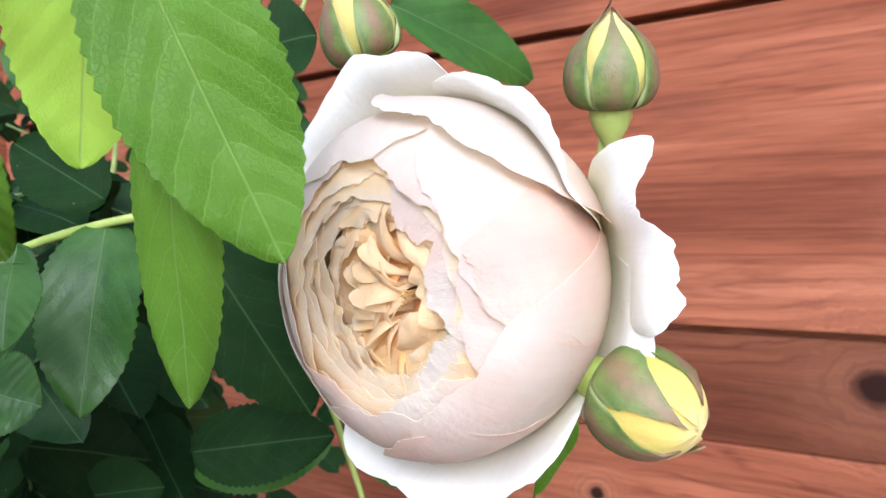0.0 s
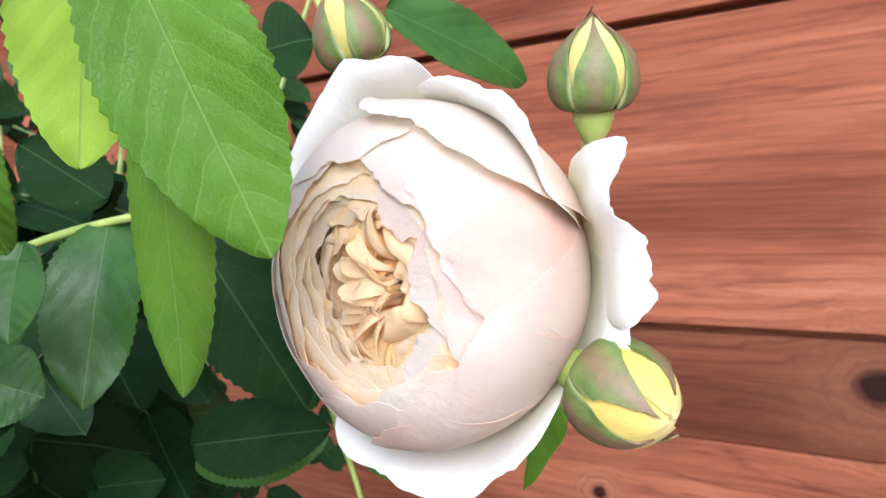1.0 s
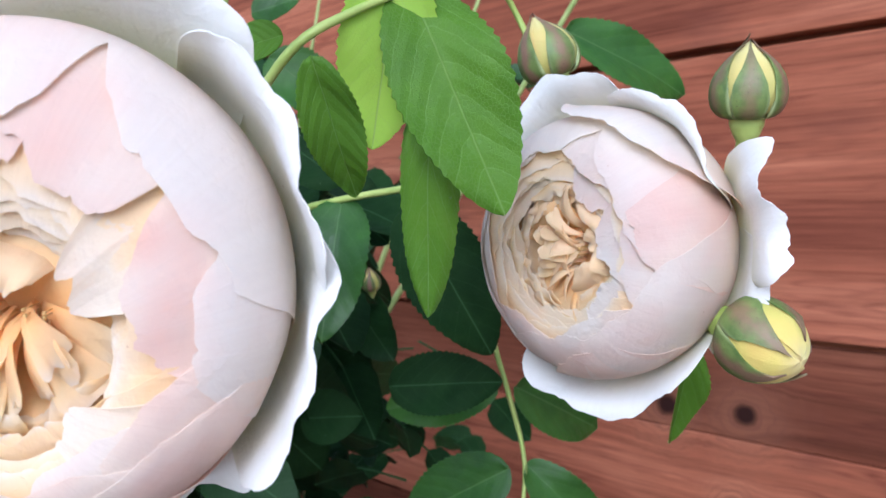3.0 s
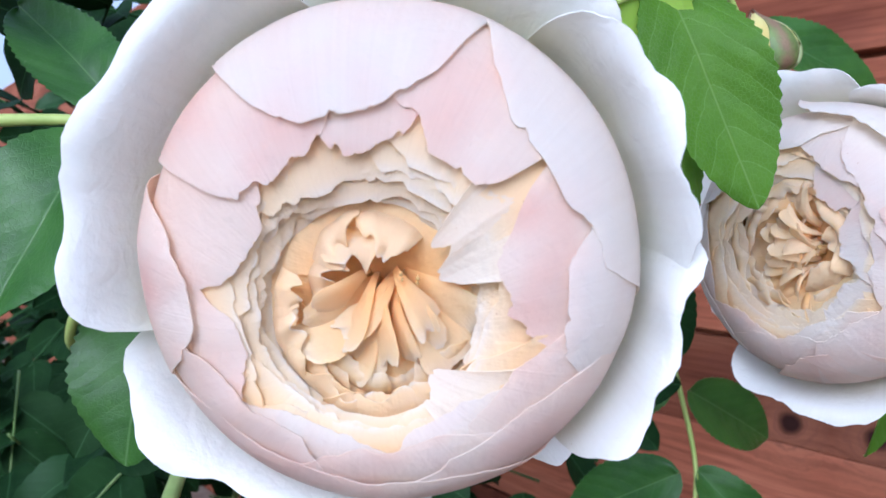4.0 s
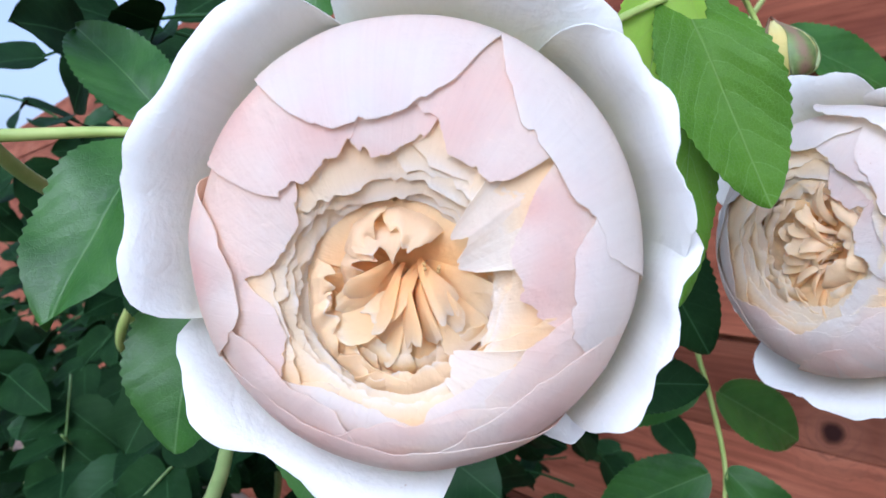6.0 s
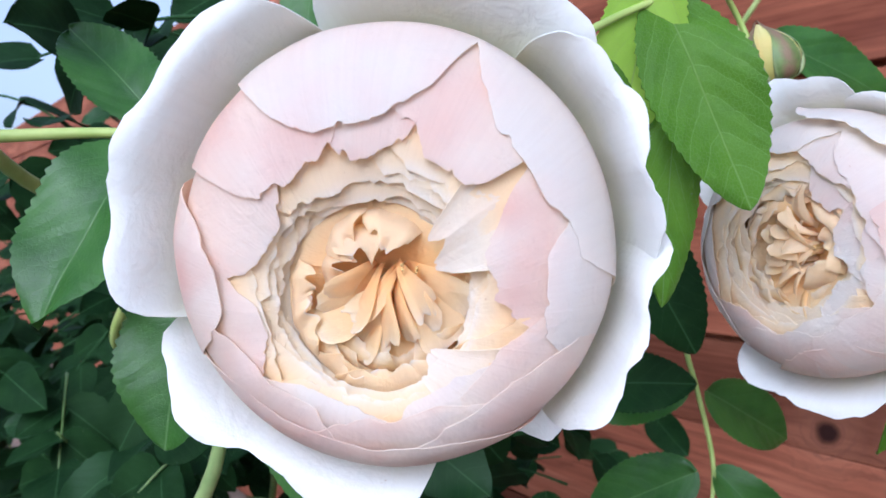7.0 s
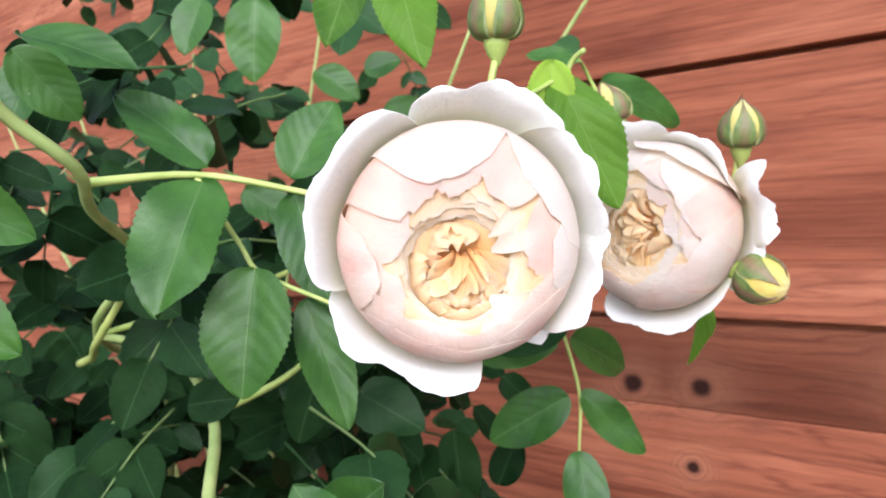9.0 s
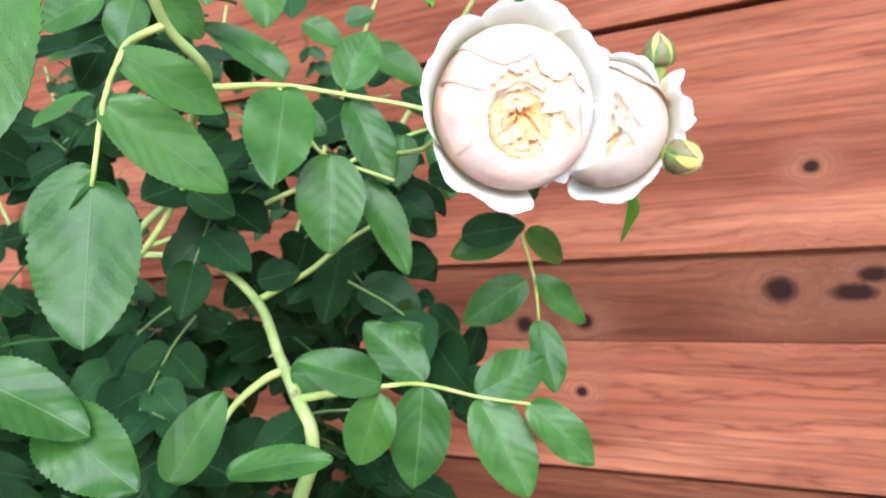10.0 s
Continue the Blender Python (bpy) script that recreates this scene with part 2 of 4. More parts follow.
    bsdf.inputs["Specular IOR Level"].default_value = 0.08
    h = math_node(nt, "ADD", math_node(nt, "MULTIPLY", fibre, 0.5), math_node(nt, "MULTIPLY", rings, 0.5))
    bump(nt, bsdf, h, 0.35, 0.0012)
    return m


GUARD = petal_material("petal_guard", (0.90, 0.92, 0.66), (0.94, 0.95, 0.91), (0.94, 0.95, 0.94), (0.88, 0.87, 0.84), 0.08, 0.28, (0.35, 0.70, 1.0))
CUP = petal_material("petal_blush", (0.94, 0.79, 0.63), (0.93, 0.815, 0.735), (0.92, 0.86, 0.82), (0.88, 0.60, 0.52), 0.75, 0.6, (0.45, 0.80, 0.98), 0.16)
PALE = petal_material("petal_pale", (0.93, 0.85, 0.70), (0.92, 0.865, 0.815), (0.91, 0.885, 0.87), (0.93, 0.73, 0.67), 0.6, 0.6, (0.45, 0.80, 0.98), 0.16)
# Heart petals: own cream, plus the warm glow of the gaps in the colour
CREAM = petal_material("petal_cream", (0.98, 0.70, 0.30), (0.97, 0.83, 0.54), (0.95, 0.89, 0.77), (0.97, 0.70, 0.44), 0.35, 0.55, (0.30, 0.75, 1.0), 0.2)
WHITE = petal_material("petal_white", (0.98, 0.83, 0.56), (0.96, 0.87, 0.69), (0.95, 0.91, 0.84), (0.95, 0.78, 0.60), 0.3, 0.55, (0.935, 0.98, 0.999), 0.02)
IVORY = petal_material("petal_ivory", (0.97, 0.84, 0.56), (0.95, 0.885, 0.75), (0.94, 0.905, 0.84), (0.93, 0.75, 0.60), 0.4, 0.55, (0.50, 0.82, 0.98), 0.12)
GOLD = petal_material("petal_gold", (0.66, 0.66, 0.14), (0.85, 0.80, 0.22), (0.90, 0.86, 0.42), (0.90, 0.52, 0.16), 0.45, 0.35)
YELLOW = petal_material("petal_yellow", (0.60, 0.62, 0.16), (0.82, 0.78, 0.28), (0.88, 0.84, 0.42), (0.85, 0.40, 0.20), 0.35, 0.4)
LEAF = leaf_material("leaf_green", (0.017, 0.069, 0.009), (0.060, 0.165, 0.021), (0.11, 0.21, 0.06), 0.33, 0.20, (0.10, 0.22, 0.02), 1.6, 0.38)
YOUNG = leaf_material("leaf_young", (0.048, 0.142, 0.013), (0.120, 0.265, 0.018), (0.27, 0.43, 0.10), 0.40, 0.40, (0.32, 0.50, 0.01), 2.7, 0.22)
# Pale young leaf; the light coming through it is put into this bright green
BACKLIT = leaf_material("leaf_backlit", (0.38, 0.62, 0.06), (0.58, 0.82, 0.12), (0.46, 0.62, 0.20), 0.45, 0.55, (0.5, 0.7, 0.04), 1.6)
# Deep leaves: the shade they stand in is put into this near-black green
SHADE = leaf_material("leaf_shaded", (0.005, 0.020, 0.005), (0.016, 0.046, 0.011), (0.05, 0.12, 0.04), 0.6, 0.12, (0.07, 0.16, 0.02), 1.0, 0.08)
FRESH = leaf_material("leaf_fresh", (0.13, 0.30, 0.020), (0.23, 0.44, 0.045), (0.32, 0.50, 0.14), 0.42, 0.45, (0.38, 0.60, 0.03), 2.5, 0.3)
# Half as much shade painted into the green, for fill leaves further out
MID = leaf_material("leaf_half_shaded", (0.007, 0.032, 0.008), (0.022, 0.068, 0.016), (0.07, 0.15, 0.05), 0.45, 0.16, (0.08, 0.18, 0.02), 1.2, 0.22)
STEM = stem_material("stem_green", (0.30, 0.42, 0.08), (0.50, 0.58, 0.17))
CANE = stem_material("cane_bark", (0.26, 0.38, 0.10), (0.46, 0.55, 0.19))
SEPAL = sepal_material("sepal_green")
# Pale tone added so the ground bounces fill light up at the blooms
SOIL = stem_material("soil", (0.16, 0.125, 0.09), (0.31, 0.25, 0.19), 12.0)
TWIG = stem_material("twig_green", (0.10, 0.18, 0.04), (0.19, 0.28, 0.08))
STAMEN = stem_material("stamen_tan", (0.45, 0.25, 0.07), (0.70, 0.48, 0.18), 900.0)
THORN = stem_material("thorn_red", (0.30, 0.34, 0.12), (0.42, 0.30, 0.16), 200.0)
KNOTS = [(-0.127, 0.813, 0.033, 0.028), (-0.010, 0.805, 0.046, 0.018), (0.02, 0.835, 0.03, 0.016), (-0.490, 0.758, 0.022, 0.020), (-0.620, 0.753, 0.022, 0.020), (-0.066, 1.023, 0.016, 0.013), (-0.50, 0.62, 0.014, 0.012)]
WOOD = wood_material("redwood", KNOTS)
WOOD_DARK = wood_material("redwood_dark", KNOTS, 0.55)
WOOD_PLAIN = wood_material("redwood_trim", [])


# ---- mesh helpers ----
def mesh_of(name, verts, faces, uvs=None):
    me = bpy.data.meshes.new(name)
    me.from_pydata([tuple(v) for v in verts], [], faces)
    if uvs is not None:
        lay = me.uv_layers.new(name="UVMap")
        idx = np.empty(len(me.loops), dtype=np.int32)
        me.loops.foreach_get("vertex_index", idx)
        lay.data.foreach_set("uv", np.asarray(uvs, dtype=np.float32)[idx].ravel())
    me.polygons.foreach_set("use_smooth", [True] * len(faces))
    me.update()
    return me


def hang(name, me, mat, parent=None, label="", at=(0, 0, 0)):
    """A mesh object, at a place, under its thing."""
    if mat and not me.materials:
        me.materials.append(mat)
    ob = new(name, me)
    ob.location = at
    if parent:
        ob.parent = parent
        up, base = parent, Vector()
        while up:
            base += up.location
            up = up.parent
        ob.location = Vector(at) - base
    if label:
        ob["label"] = label
    return ob


def part(name, bm, mat, parent, label="", at=(0, 0, 0)):
    me = bpy.data.meshes.new(name)
    bm.to_mesh(me)
    bm.free()
    return hang(name, me, mat, parent, label, at)


def sheet(grid, uv, thick):
    """Vertices, faces and uvs of a curved sheet with a real thickness, from a grid of places."""
    nv, nu = grid.shape[:2]
    du = np.gradient(grid, axis=1)
    dv = np.gradient(grid, axis=0)
    nor = np.cross(du, dv)
    nor /= np.linalg.norm(nor, axis=2, keepdims=True) + 1e-12
    verts = np.concatenate([(grid + nor * thick / 2).reshape(-1, 3), (grid - nor * thick / 2).reshape(-1, 3)])
    uvs = np.concatenate([uv.reshape(-1, 2)] * 2)
    off, faces = nv * nu, []
    for j in range(nv - 1):
        for i in range(nu - 1):
            a, b, c, d = j * nu + i, j * nu + i + 1, (j + 1) * nu + i + 1, (j + 1) * nu + i
            faces += [(a, b, c, d), (off + d, off + c, off + b, off + a)]
    rim = [(0, i) for i in range(nu)] + [(j, nu - 1) for j in range(1, nv)] + [(nv - 1, i) for i in range(nu - 2, -1, -1)] + [(j, 0) for j in range(nv - 2, 0, -1)]
    # the cut edge has vertices of its own, so that the shading breaks there
    ids = [j * nu + i for j, i in rim]
    verts = np.concatenate([verts, verts[ids], verts[[off + a for a in ids]]])
    uvs = np.concatenate([uvs, uvs[ids], uvs[ids]])
    n = len(ids)
    for a in range(n):
        b = (a + 1) % n
        faces.append((2 * off + b, 2 * off + a, 2 * off + n + a, 2 * off + n + b))
    return verts, faces, uvs


def bezier(points, v):
    pts = [np.array(p, float)[None, :] * np.ones((len(v), 1)) for p in points]
    while len(pts) > 1:
        pts = [a + (b - a) * v[:, None] for a, b in zip(pts, pts[1:])]
    return pts[0]


def smooth(x):
    x = np.clip(x, 0, 1)
    return x * x * (3 - 2 * x)


def wave(u, v, seed, fu, fv):
    """Smooth random waves in about -1 to 1."""
    r = np.random.RandomState(seed)
    out = 0
    for k in range(4):
        out = out + np.sin(fu * (0.6 + 0.5 * k) * u + fv * r.uniform(0.5, 1.4) * v + r.uniform(0, 6.28)) * (1.0, 0.7, 0.5, 0.35)[k]
    return out / 1.6


def dome(points, rim):
    """A curve through points (radius, height), from claw to heart, cut off at the given rim radius on its inward way."""
    p = np.array(points, float)
    fine = []
    for k in range(len(p) - 1):
        a, b, c, d = p[max(k - 1, 0)], p[k], p[k + 1], p[min(k + 2, len(p) - 1)]
        for t in np.linspace(0, 1, 12, endpoint=False):
            fine.append(0.5 * (2 * b + (c - a) * t + (2 * a - 5 * b + 4 * c - d) * t * t + (3 * b - a - 3 * c + d) * t ** 3))
    fine = np.array(fine)
    widest = int(np.argmax(fine[:, 0]))
    stop = widest + int(np.argmin(np.abs(fine[widest:, 0] - rim)))
    fine = fine[:stop + 1]
    run = np.concatenate([[0], np.cumsum(np.hypot(*np.diff(fine, axis=0).T))])
    return run / run[-1], fine


def petal_sheet(phi, half, prof, seed, drop=0.3, power=2.4, peak=0.0, tuck=0.0, ruffle=0.0008, neck=0.45, thick=0.00016,
                shift=(0, 0), frill=4.5, nu=25, nv=21, nick=0.02, arch=0.0, swirl=0.0, dip=None, under=0.0, flare=0.0, tilt=0.0):
    """A petal round the flower's axis: it stands at the angle phi, is 2 * half wide, and follows the curve of (radius, height) from claw to rim.
    With under it lies so far beneath the curve, as a deeper layer, and only lifts its rim by flare."""
    u = np.linspace(-1, 1, nu)[None, :] * np.ones((nv, 1))
    s = np.linspace(0, 1, nv)[:, None] * np.ones((1, nu))
    layered = isinstance(prof, tuple)
    if layered:
        s = s ** 0.75
    top = 1 - drop * np.abs((u - peak) / (1 + abs(peak))) ** power + nick * (wave(u, 0 * u, seed + 5, 7.0, 0) + 0.45 * wave(u, 0 * u, seed + 6, 19.0, 0) + 0.3 * wave(u, 0 * u, seed + 7, 41.0, 0))
    side = 0.5 if layered else 0.72
    top = top - min(0.2, 0.8 * drop) * smooth((np.abs(u) - side) / (1 - side)) ** 2
    if dip:
        top = top - dip[1] * np.exp(-((u - dip[0]) / dip[2]) ** 2)
    v = s * top
    ang = radians(phi) + radians(swirl) * (v - 0.5) + radians(half) * u * (neck + (1 - neck) * smooth(v / 0.5))
    if layered:
        run, fine = prof
        c = np.clip(v, 0, 1)
        rho, h = np.interp(c, run, fine[:, 0]), np.interp(c, run, fine[:, 1])
        e = 0.03
        tr = np.interp(np.clip(c + e, 0, 1), run, fine[:, 0]) - np.interp(np.clip(c - e, 0, 1), run, fine[:, 0])
        th = np.interp(np.clip(c + e, 0, 1), run, fine[:, 1]) - np.interp(np.clip(c - e, 0, 1), run, fine[:, 1])
        length = np.hypot(tr, th) + 1e-9
        rimward = np.maximum(s ** 9, 0.7 * np.abs(u) ** 12 * s ** 4)
        out = -under * smooth(v / 0.3) + tuck * u + flare * rimward + ruffle * (0.2 + 0.7 * wave(u, v, seed, frill, 2.0)) * (0.35 * s + 0.65 * s ** 4)
        past = np.where(c > run[np.argmax(fine[:, 0])], (fine[:, 0].max() - rho) / (0.49 * fine[:, 0].max()), 0.0)  # the heart sits off the axis
        rho, h = rho + out * th / length, h - out * tr / length
    else:
        rh = bezier(prof, np.clip(v, 0, 1.1).ravel()).reshape(nv, nu, 2)
        rho, h = rh[..., 0] + tuck * u * v, rh[..., 1].copy()
        rho = rho + wave(u, v, seed, frill, 2.2) * ruffle * (0.12 + 0.2 * v ** 2 + 0.9 * s ** 6)
        h = h + wave(u, v, seed + 9, frill, 2.0) * ruffle * (0.15 * v ** 2 + 0.75 * s ** 5)
        h = h + tilt * u * v + arch * (1 - u ** 2) * np.sin(math.pi * np.clip(v, 0, 1) ** 0.8)
    if not layered:
        past = 0.0
    grid = np.stack([rho * np.cos(ang) + shift[0] * past, rho * np.sin(ang) + shift[1] * past, h], -1)
    return sheet(grid, np.stack([(u + 1) / 2, v], -1), thick)


def frame_of(origin, axis):
    """Turns a flower's own places (x right, y up, z out of its face) into the world's."""
    n = Vector(axis).normalized()
    e1 = Vector((0, 0, 1)).cross(n).normalized()
    e2 = n.cross(e1)
    m = Matrix((e1, e2, n)).transposed().to_4x4()
    m.translation = origin
    return m


def turned(verts, m):
    r = np.array(m.to_3x3())
    return np.asarray(verts) @ r.T


def tube(points, radii, sides=8, ring=5):
    """Vertices and faces of a round stem through the points, with a radius at each."""
    pts = [np.array(p, float) for p in points]
    ext = [2 * pts[0] - pts[1]] + pts + [2 * pts[-1] - pts[-2]]
    line, rad = [], []
    for i in range(len(pts) - 1):
        p0, p1, p2, p3 = ext[i:i + 4]
        for k in range(ring):
            t = k / ring
            line.append(0.5 * ((2 * p1) + (p2 - p0) * t + (2 * p0 - 5 * p1 + 4 * p2 - p3) * t ** 2 + (3 * p1 - p0 - 3 * p2 + p3) * t ** 3))
            rad.append(radii[i] + (radii[i + 1] - radii[i]) * t)
    line.append(pts[-1])
    rad.append(radii[-1])
    verts, faces = [], []
    ref = np.array((0.31, 0.2, 0.93))
    for k, (c, r) in enumerate(zip(line, rad)):
        d = line[min(k + 1, len(line) - 1)] - line[max(k - 1, 0)]
        d = d / (np.linalg.norm(d) + 1e-12)
        a = np.cross(d, ref)
        a /= np.linalg.norm(a) + 1e-12
        b = np.cross(d, a)
        for j in range(sides):
            q = 2 * math.pi * j / sides
            verts.append(c + r * (math.cos(q) * a + math.sin(q) * b))
    n = len(line)
    for k in range(n - 1):
        for j in range(sides):
            faces.append((k * sides + j, k * sides + (j + 1) % sides, (k + 1) * sides + (j + 1) % sides, (k + 1) * sides + j))
    faces.append(tuple(range(sides))[::-1])
    faces.append(tuple((n - 1) * sides + j for j in range(sides)))
    return verts, faces


def stem(name, points, radii, mat, parent, label="", sides=8):
    base = np.array(points[0], float)
    verts, faces = tube([np.array(p) - base for p in points], radii, sides)
    return hang(name, mesh_of(name, verts, faces), mat, parent, label, points[0])


def leaf_mesh(length, width, fold=0.25, sag=0.12, curl=0.0, teeth=20, nv=61, nu=9, seed=0, blunt=0.75):
    """A leaflet along +y, its upper face to +z: toothed edge, folded along the midrib, bent along its length."""
    u = np.linspace(-1, 1, nu)[None, :] * np.ones((nv, 1))
    v = np.linspace(0, 1, nv)[:, None] * np.ones((1, nu))
    w = np.sin(math.pi * np.clip(v, 0, 1) ** blunt) ** (0.52 + 0.14 * v)
    saw = (v * teeth) % 1.0
    w = w * (1 + 0.085 * (saw - 0.4) * np.abs(u) ** 3 * (v > 0.08) * (v < 0.97)) + 0.012
    x = u * w * width / 2
    z = fold * np.abs(x) - curl * np.abs(u) ** 3 * w * width / 2 - sag * length * (v - 0.35) ** 2 + 0.027 * length * wave(u, v * 3, seed, 2.2, 3.0) * (0.3 + np.abs(u))
    y = v * length * (1 - 0.02 * np.abs(u) * (v < 0.5)) - 0.05 * width * np.abs(u) * (1 - v)
    return sheet(np.stack([x, y, z], -1), np.stack([0.5 + u * w / 2, v], -1), 0.0003)


def leaf_pose(base, tip, face):
    y = (Vector(tip) - Vector(base)).normalized()
    x = y.cross(Vector(face)).normalized()
    z = x.cross(y)
    m = Matrix((x, y, z)).transposed().to_4x4()
    return m


VIEW = (0.62, -0.74, 0.30)
leaf_count = [0]


def leaf(parent, base, tip, width, face=VIEW, mat=None, fold=0.25, sag=0.12, curl=0.0, label="", blunt=0.86):
    """One leaflet from base to tip, with a width in metres; its upper side looks towards face."""
    leaf_count[0] += 1
    length = (Vector(tip) - Vector(base)).length
    verts, faces, uvs = leaf_mesh(length, width, fold, sag, curl, seed=leaf_count[0], blunt=blunt)
    me = mesh_of("leaflet", turned(verts, leaf_pose(base, tip, face)), faces, uvs)
    return hang("leaflet", me, mat or LEAF, parent, label, base)


# ---- ground and fence ----
def slab(x0, x1, y0, y1, z0, z1, lean=0.0, soft=0.003):
    """A board: bevelled edges, its lower front edge proud by lean."""
    bm = bmesh.new()
    bmesh.ops.create_cube(bm, size=1.0)
    for v in bm.verts:
        v.co = Vector((x0 + (v.co.x + 0.5) * (x1 - x0), y0 + (v.co.y + 0.5) * (y1 - y0), z0 + (v.co.z + 0.5) * (z1 - z0)))
        if v.co.y < (y0 + y1) / 2 and v.co.z < (z0 + z1) / 2:
            v.co.y -= lean
    bmesh.ops.bevel(bm, geom=list(bm.edges), offset=soft, segments=2, affect="EDGES", profile=0.6)
    return bm


bm = bmesh.new()
bmesh.ops.create_grid(bm, x_segments=60, y_segments=60, size=1.0)
for v in bm.verts:
    v.co.x, v.co.y = 40 * v.co.x * abs(v.co.x), 40 * v.co.y * abs(v.co.y)
    v.co.z = 0.03 * noise.noise(v.co * 1.7)
tagged(part("ground", bm, SOIL, None), "garden soil below the fence, made pale to bounce light up", "ground", kind="structure")

fence = tagged(new("fence"), "red-brown stained horizontal board fence with dark gaps", "fence", kind="structure")
COURSES = [(0.02, 0.460, 0.0, 0.007), (0.470, 0.7190, 0.008, 0.0), (0.7192, 0.872, 0.0, 0.007), (0.882, 1.313, 0.011, 0.0), (1.3235, 1.743, 0.011, 0.0), (1.753, 2.10, 0.008, 0.0)]
for z0, z1, lean, back in COURSES:
    # Dark tone: a darker board from 0.72, shadow put into the lowest course
    part("board", slab(-2.26, 1.9, back, 0.022, z0, z1, lean), WOOD_DARK if z0 in (0.7192, 0.02) else WOOD, fence)
    part("board", slab(-16.0, -2.42, back, 0.022, z0, z1, lean), WOOD, fence)
part("backing", slab(-16.0, 1.9, 0.024, 0.04, 0.0, 2.09), WOOD_PLAIN, fence)
part("post", slab(-2.40, -2.28, -0.035, 0.022, 0.0, 2.14), WOOD_PLAIN, fence)


# ---- the bush ----
bush = tagged(new("rose_bush"), "climbing rose bush with creamy white blooms before a fence", "rose bush")
bush.location = (-0.45, -0.85, 0.0)


def bloom(label, origin, axis, size, shape, guards, cups, rings, curls, folds, pull, seed, mats, eye):
    """A rose: a green cup at its back, guard petals behind, incurved cup petals, shingled rings, and curled and folded petals in the heart.
    shape: the cup's outer curve.   cups: angle, half width, rim radius, more, from the outermost in.   rings: rim radius, count, half width, which material, turn.
    curls: hub x, y, from angle, to angle, count, rim radius, rim height, half width, which material.
    folds: hub x, y, from angle, to angle, count, reach, height, half width, arch, which material.   eye: where a few stamens show."""
    m = frame_of(origin, axis)
    rs = np.random.RandomState(seed)
    hip = tube([(0, 0, -0.052), (0, 0, -0.044), (0, 0, -0.037), (0, 0, -0.030), (0, 0, -0.026)], [0.0016, 0.0036, 0.0048, 0.0042, 0.003], 12)
    flower = hang("bloom", mesh_of("bloom", turned(np.array(hip[0]) * size, m), hip[1]), SEPAL, bush, label, origin)

    def add(name, phi, half, prof, mat, label="", spot=(0, 0), **more):
        curve = dome([(r * size, h * size) for r, h in shape], prof * size) if isinstance(prof, float) else [(r * size, h * size) for r, h in prof]
        verts, faces, uvs = petal_sheet(phi, half, curve, rs.randint(9999), **more)
        verts = np.asarray(verts) + np.array([spot[0] * size, spot[1] * size, 0.0])
        hang(name, mesh_of("petal", turned(verts, m), faces, uvs), mat, flower, label, origin)

    for phi, half, reach, back, more in guards:
        curve = [(0.0455, -0.008), (0.0405, back - 0.004)] if back > 0.0135 else [(0.0415, -0.009), (reach * 0.84, back + 0.0010)]
        add("guard_petal", phi, half, [(0.004, -0.030), (0.034, -0.036), *curve, (reach, back if back > 0.0135 else back - 0.0015)], mats[0],
            **{"ruffle": 0.0018, "frill": 6.0, "drop": 0.36, "power": 3.4, "nick": 0.022, "nu": 45, "nv": 27, **more})
    depth = 0.0
    shift = (pull[0] * size, pull[1] * size)
    for phi, half, rim, mat, more in cups:
        add("cup_petal", phi, half, rim, mats[mat], **{"under": depth, "flare": 0.0, "ruffle": 0.0004, "frill": 5.5, "drop": 0.28, "power": 2.6, "nick": 0.012, "shift": shift, "nu": 61, "nv": 45, **more})
        depth += 0.00015
    for radius, count, wide, mat, turn in rings:
        depth += 0.0003
        for k in range(count):
            phi = turn + 360.0 * k / count + rs.uniform(-14, 14)
            add("inner_petal", phi, wide * rs.uniform(0.8, 1.2), radius * rs.uniform(0.90, 1.06), mats[mat], under=depth + rs.uniform(0, 0.0004), flare=rs.uniform(0.0001, 0.0005),
                ruffle=rs.uniform(0.0004, 0.0009), drop=rs.uniform(0.05, 0.10), power=rs.uniform(1.8, 2.6), peak=rs.uniform(-0.45, 0.45),
                tuck=0.0002, shift=shift, frill=rs.uniform(3.5, 6.5), nu=41, nv=41, nick=0.010)
        depth += 0.0004
    for hx, hy, start, end, count, radius, height, wide, mat in curls:
        for k in range(count):
            phi = start + (end - start) * (k + 0.5 + rs.uniform(-0.3, 0.3)) / count
            r, hh = radius * rs.uniform(0.8, 1.15), height + rs.uniform(-0.0010, 0.0010)
            prof = [(r + 0.0055, hh - 0.016), (r + 0.0062, hh - 0.008), (r + 0.0058, hh - 0.001), (r + 0.0026, hh + 0.0008), (r, hh)]
            add("curled_petal", phi, wide * rs.uniform(0.8, 1.25), prof, mats[mat], spot=(hx + rs.uniform(-0.0008, 0.0008), hy + rs.uniform(-0.0008, 0.0008)), neck=0.7,
                ruffle=rs.uniform(0.0007, 0.0015), drop=rs.uniform(0.12, 0.26), power=rs.uniform(1.8, 3.0), peak=rs.uniform(-0.6, 0.6), frill=rs.uniform(3.0, 6.0), nu=27, nv=21, nick=0.025,
                swirl=rs.uniform(-14, 14), tuck=rs.uniform(-0.0012, 0.0012))
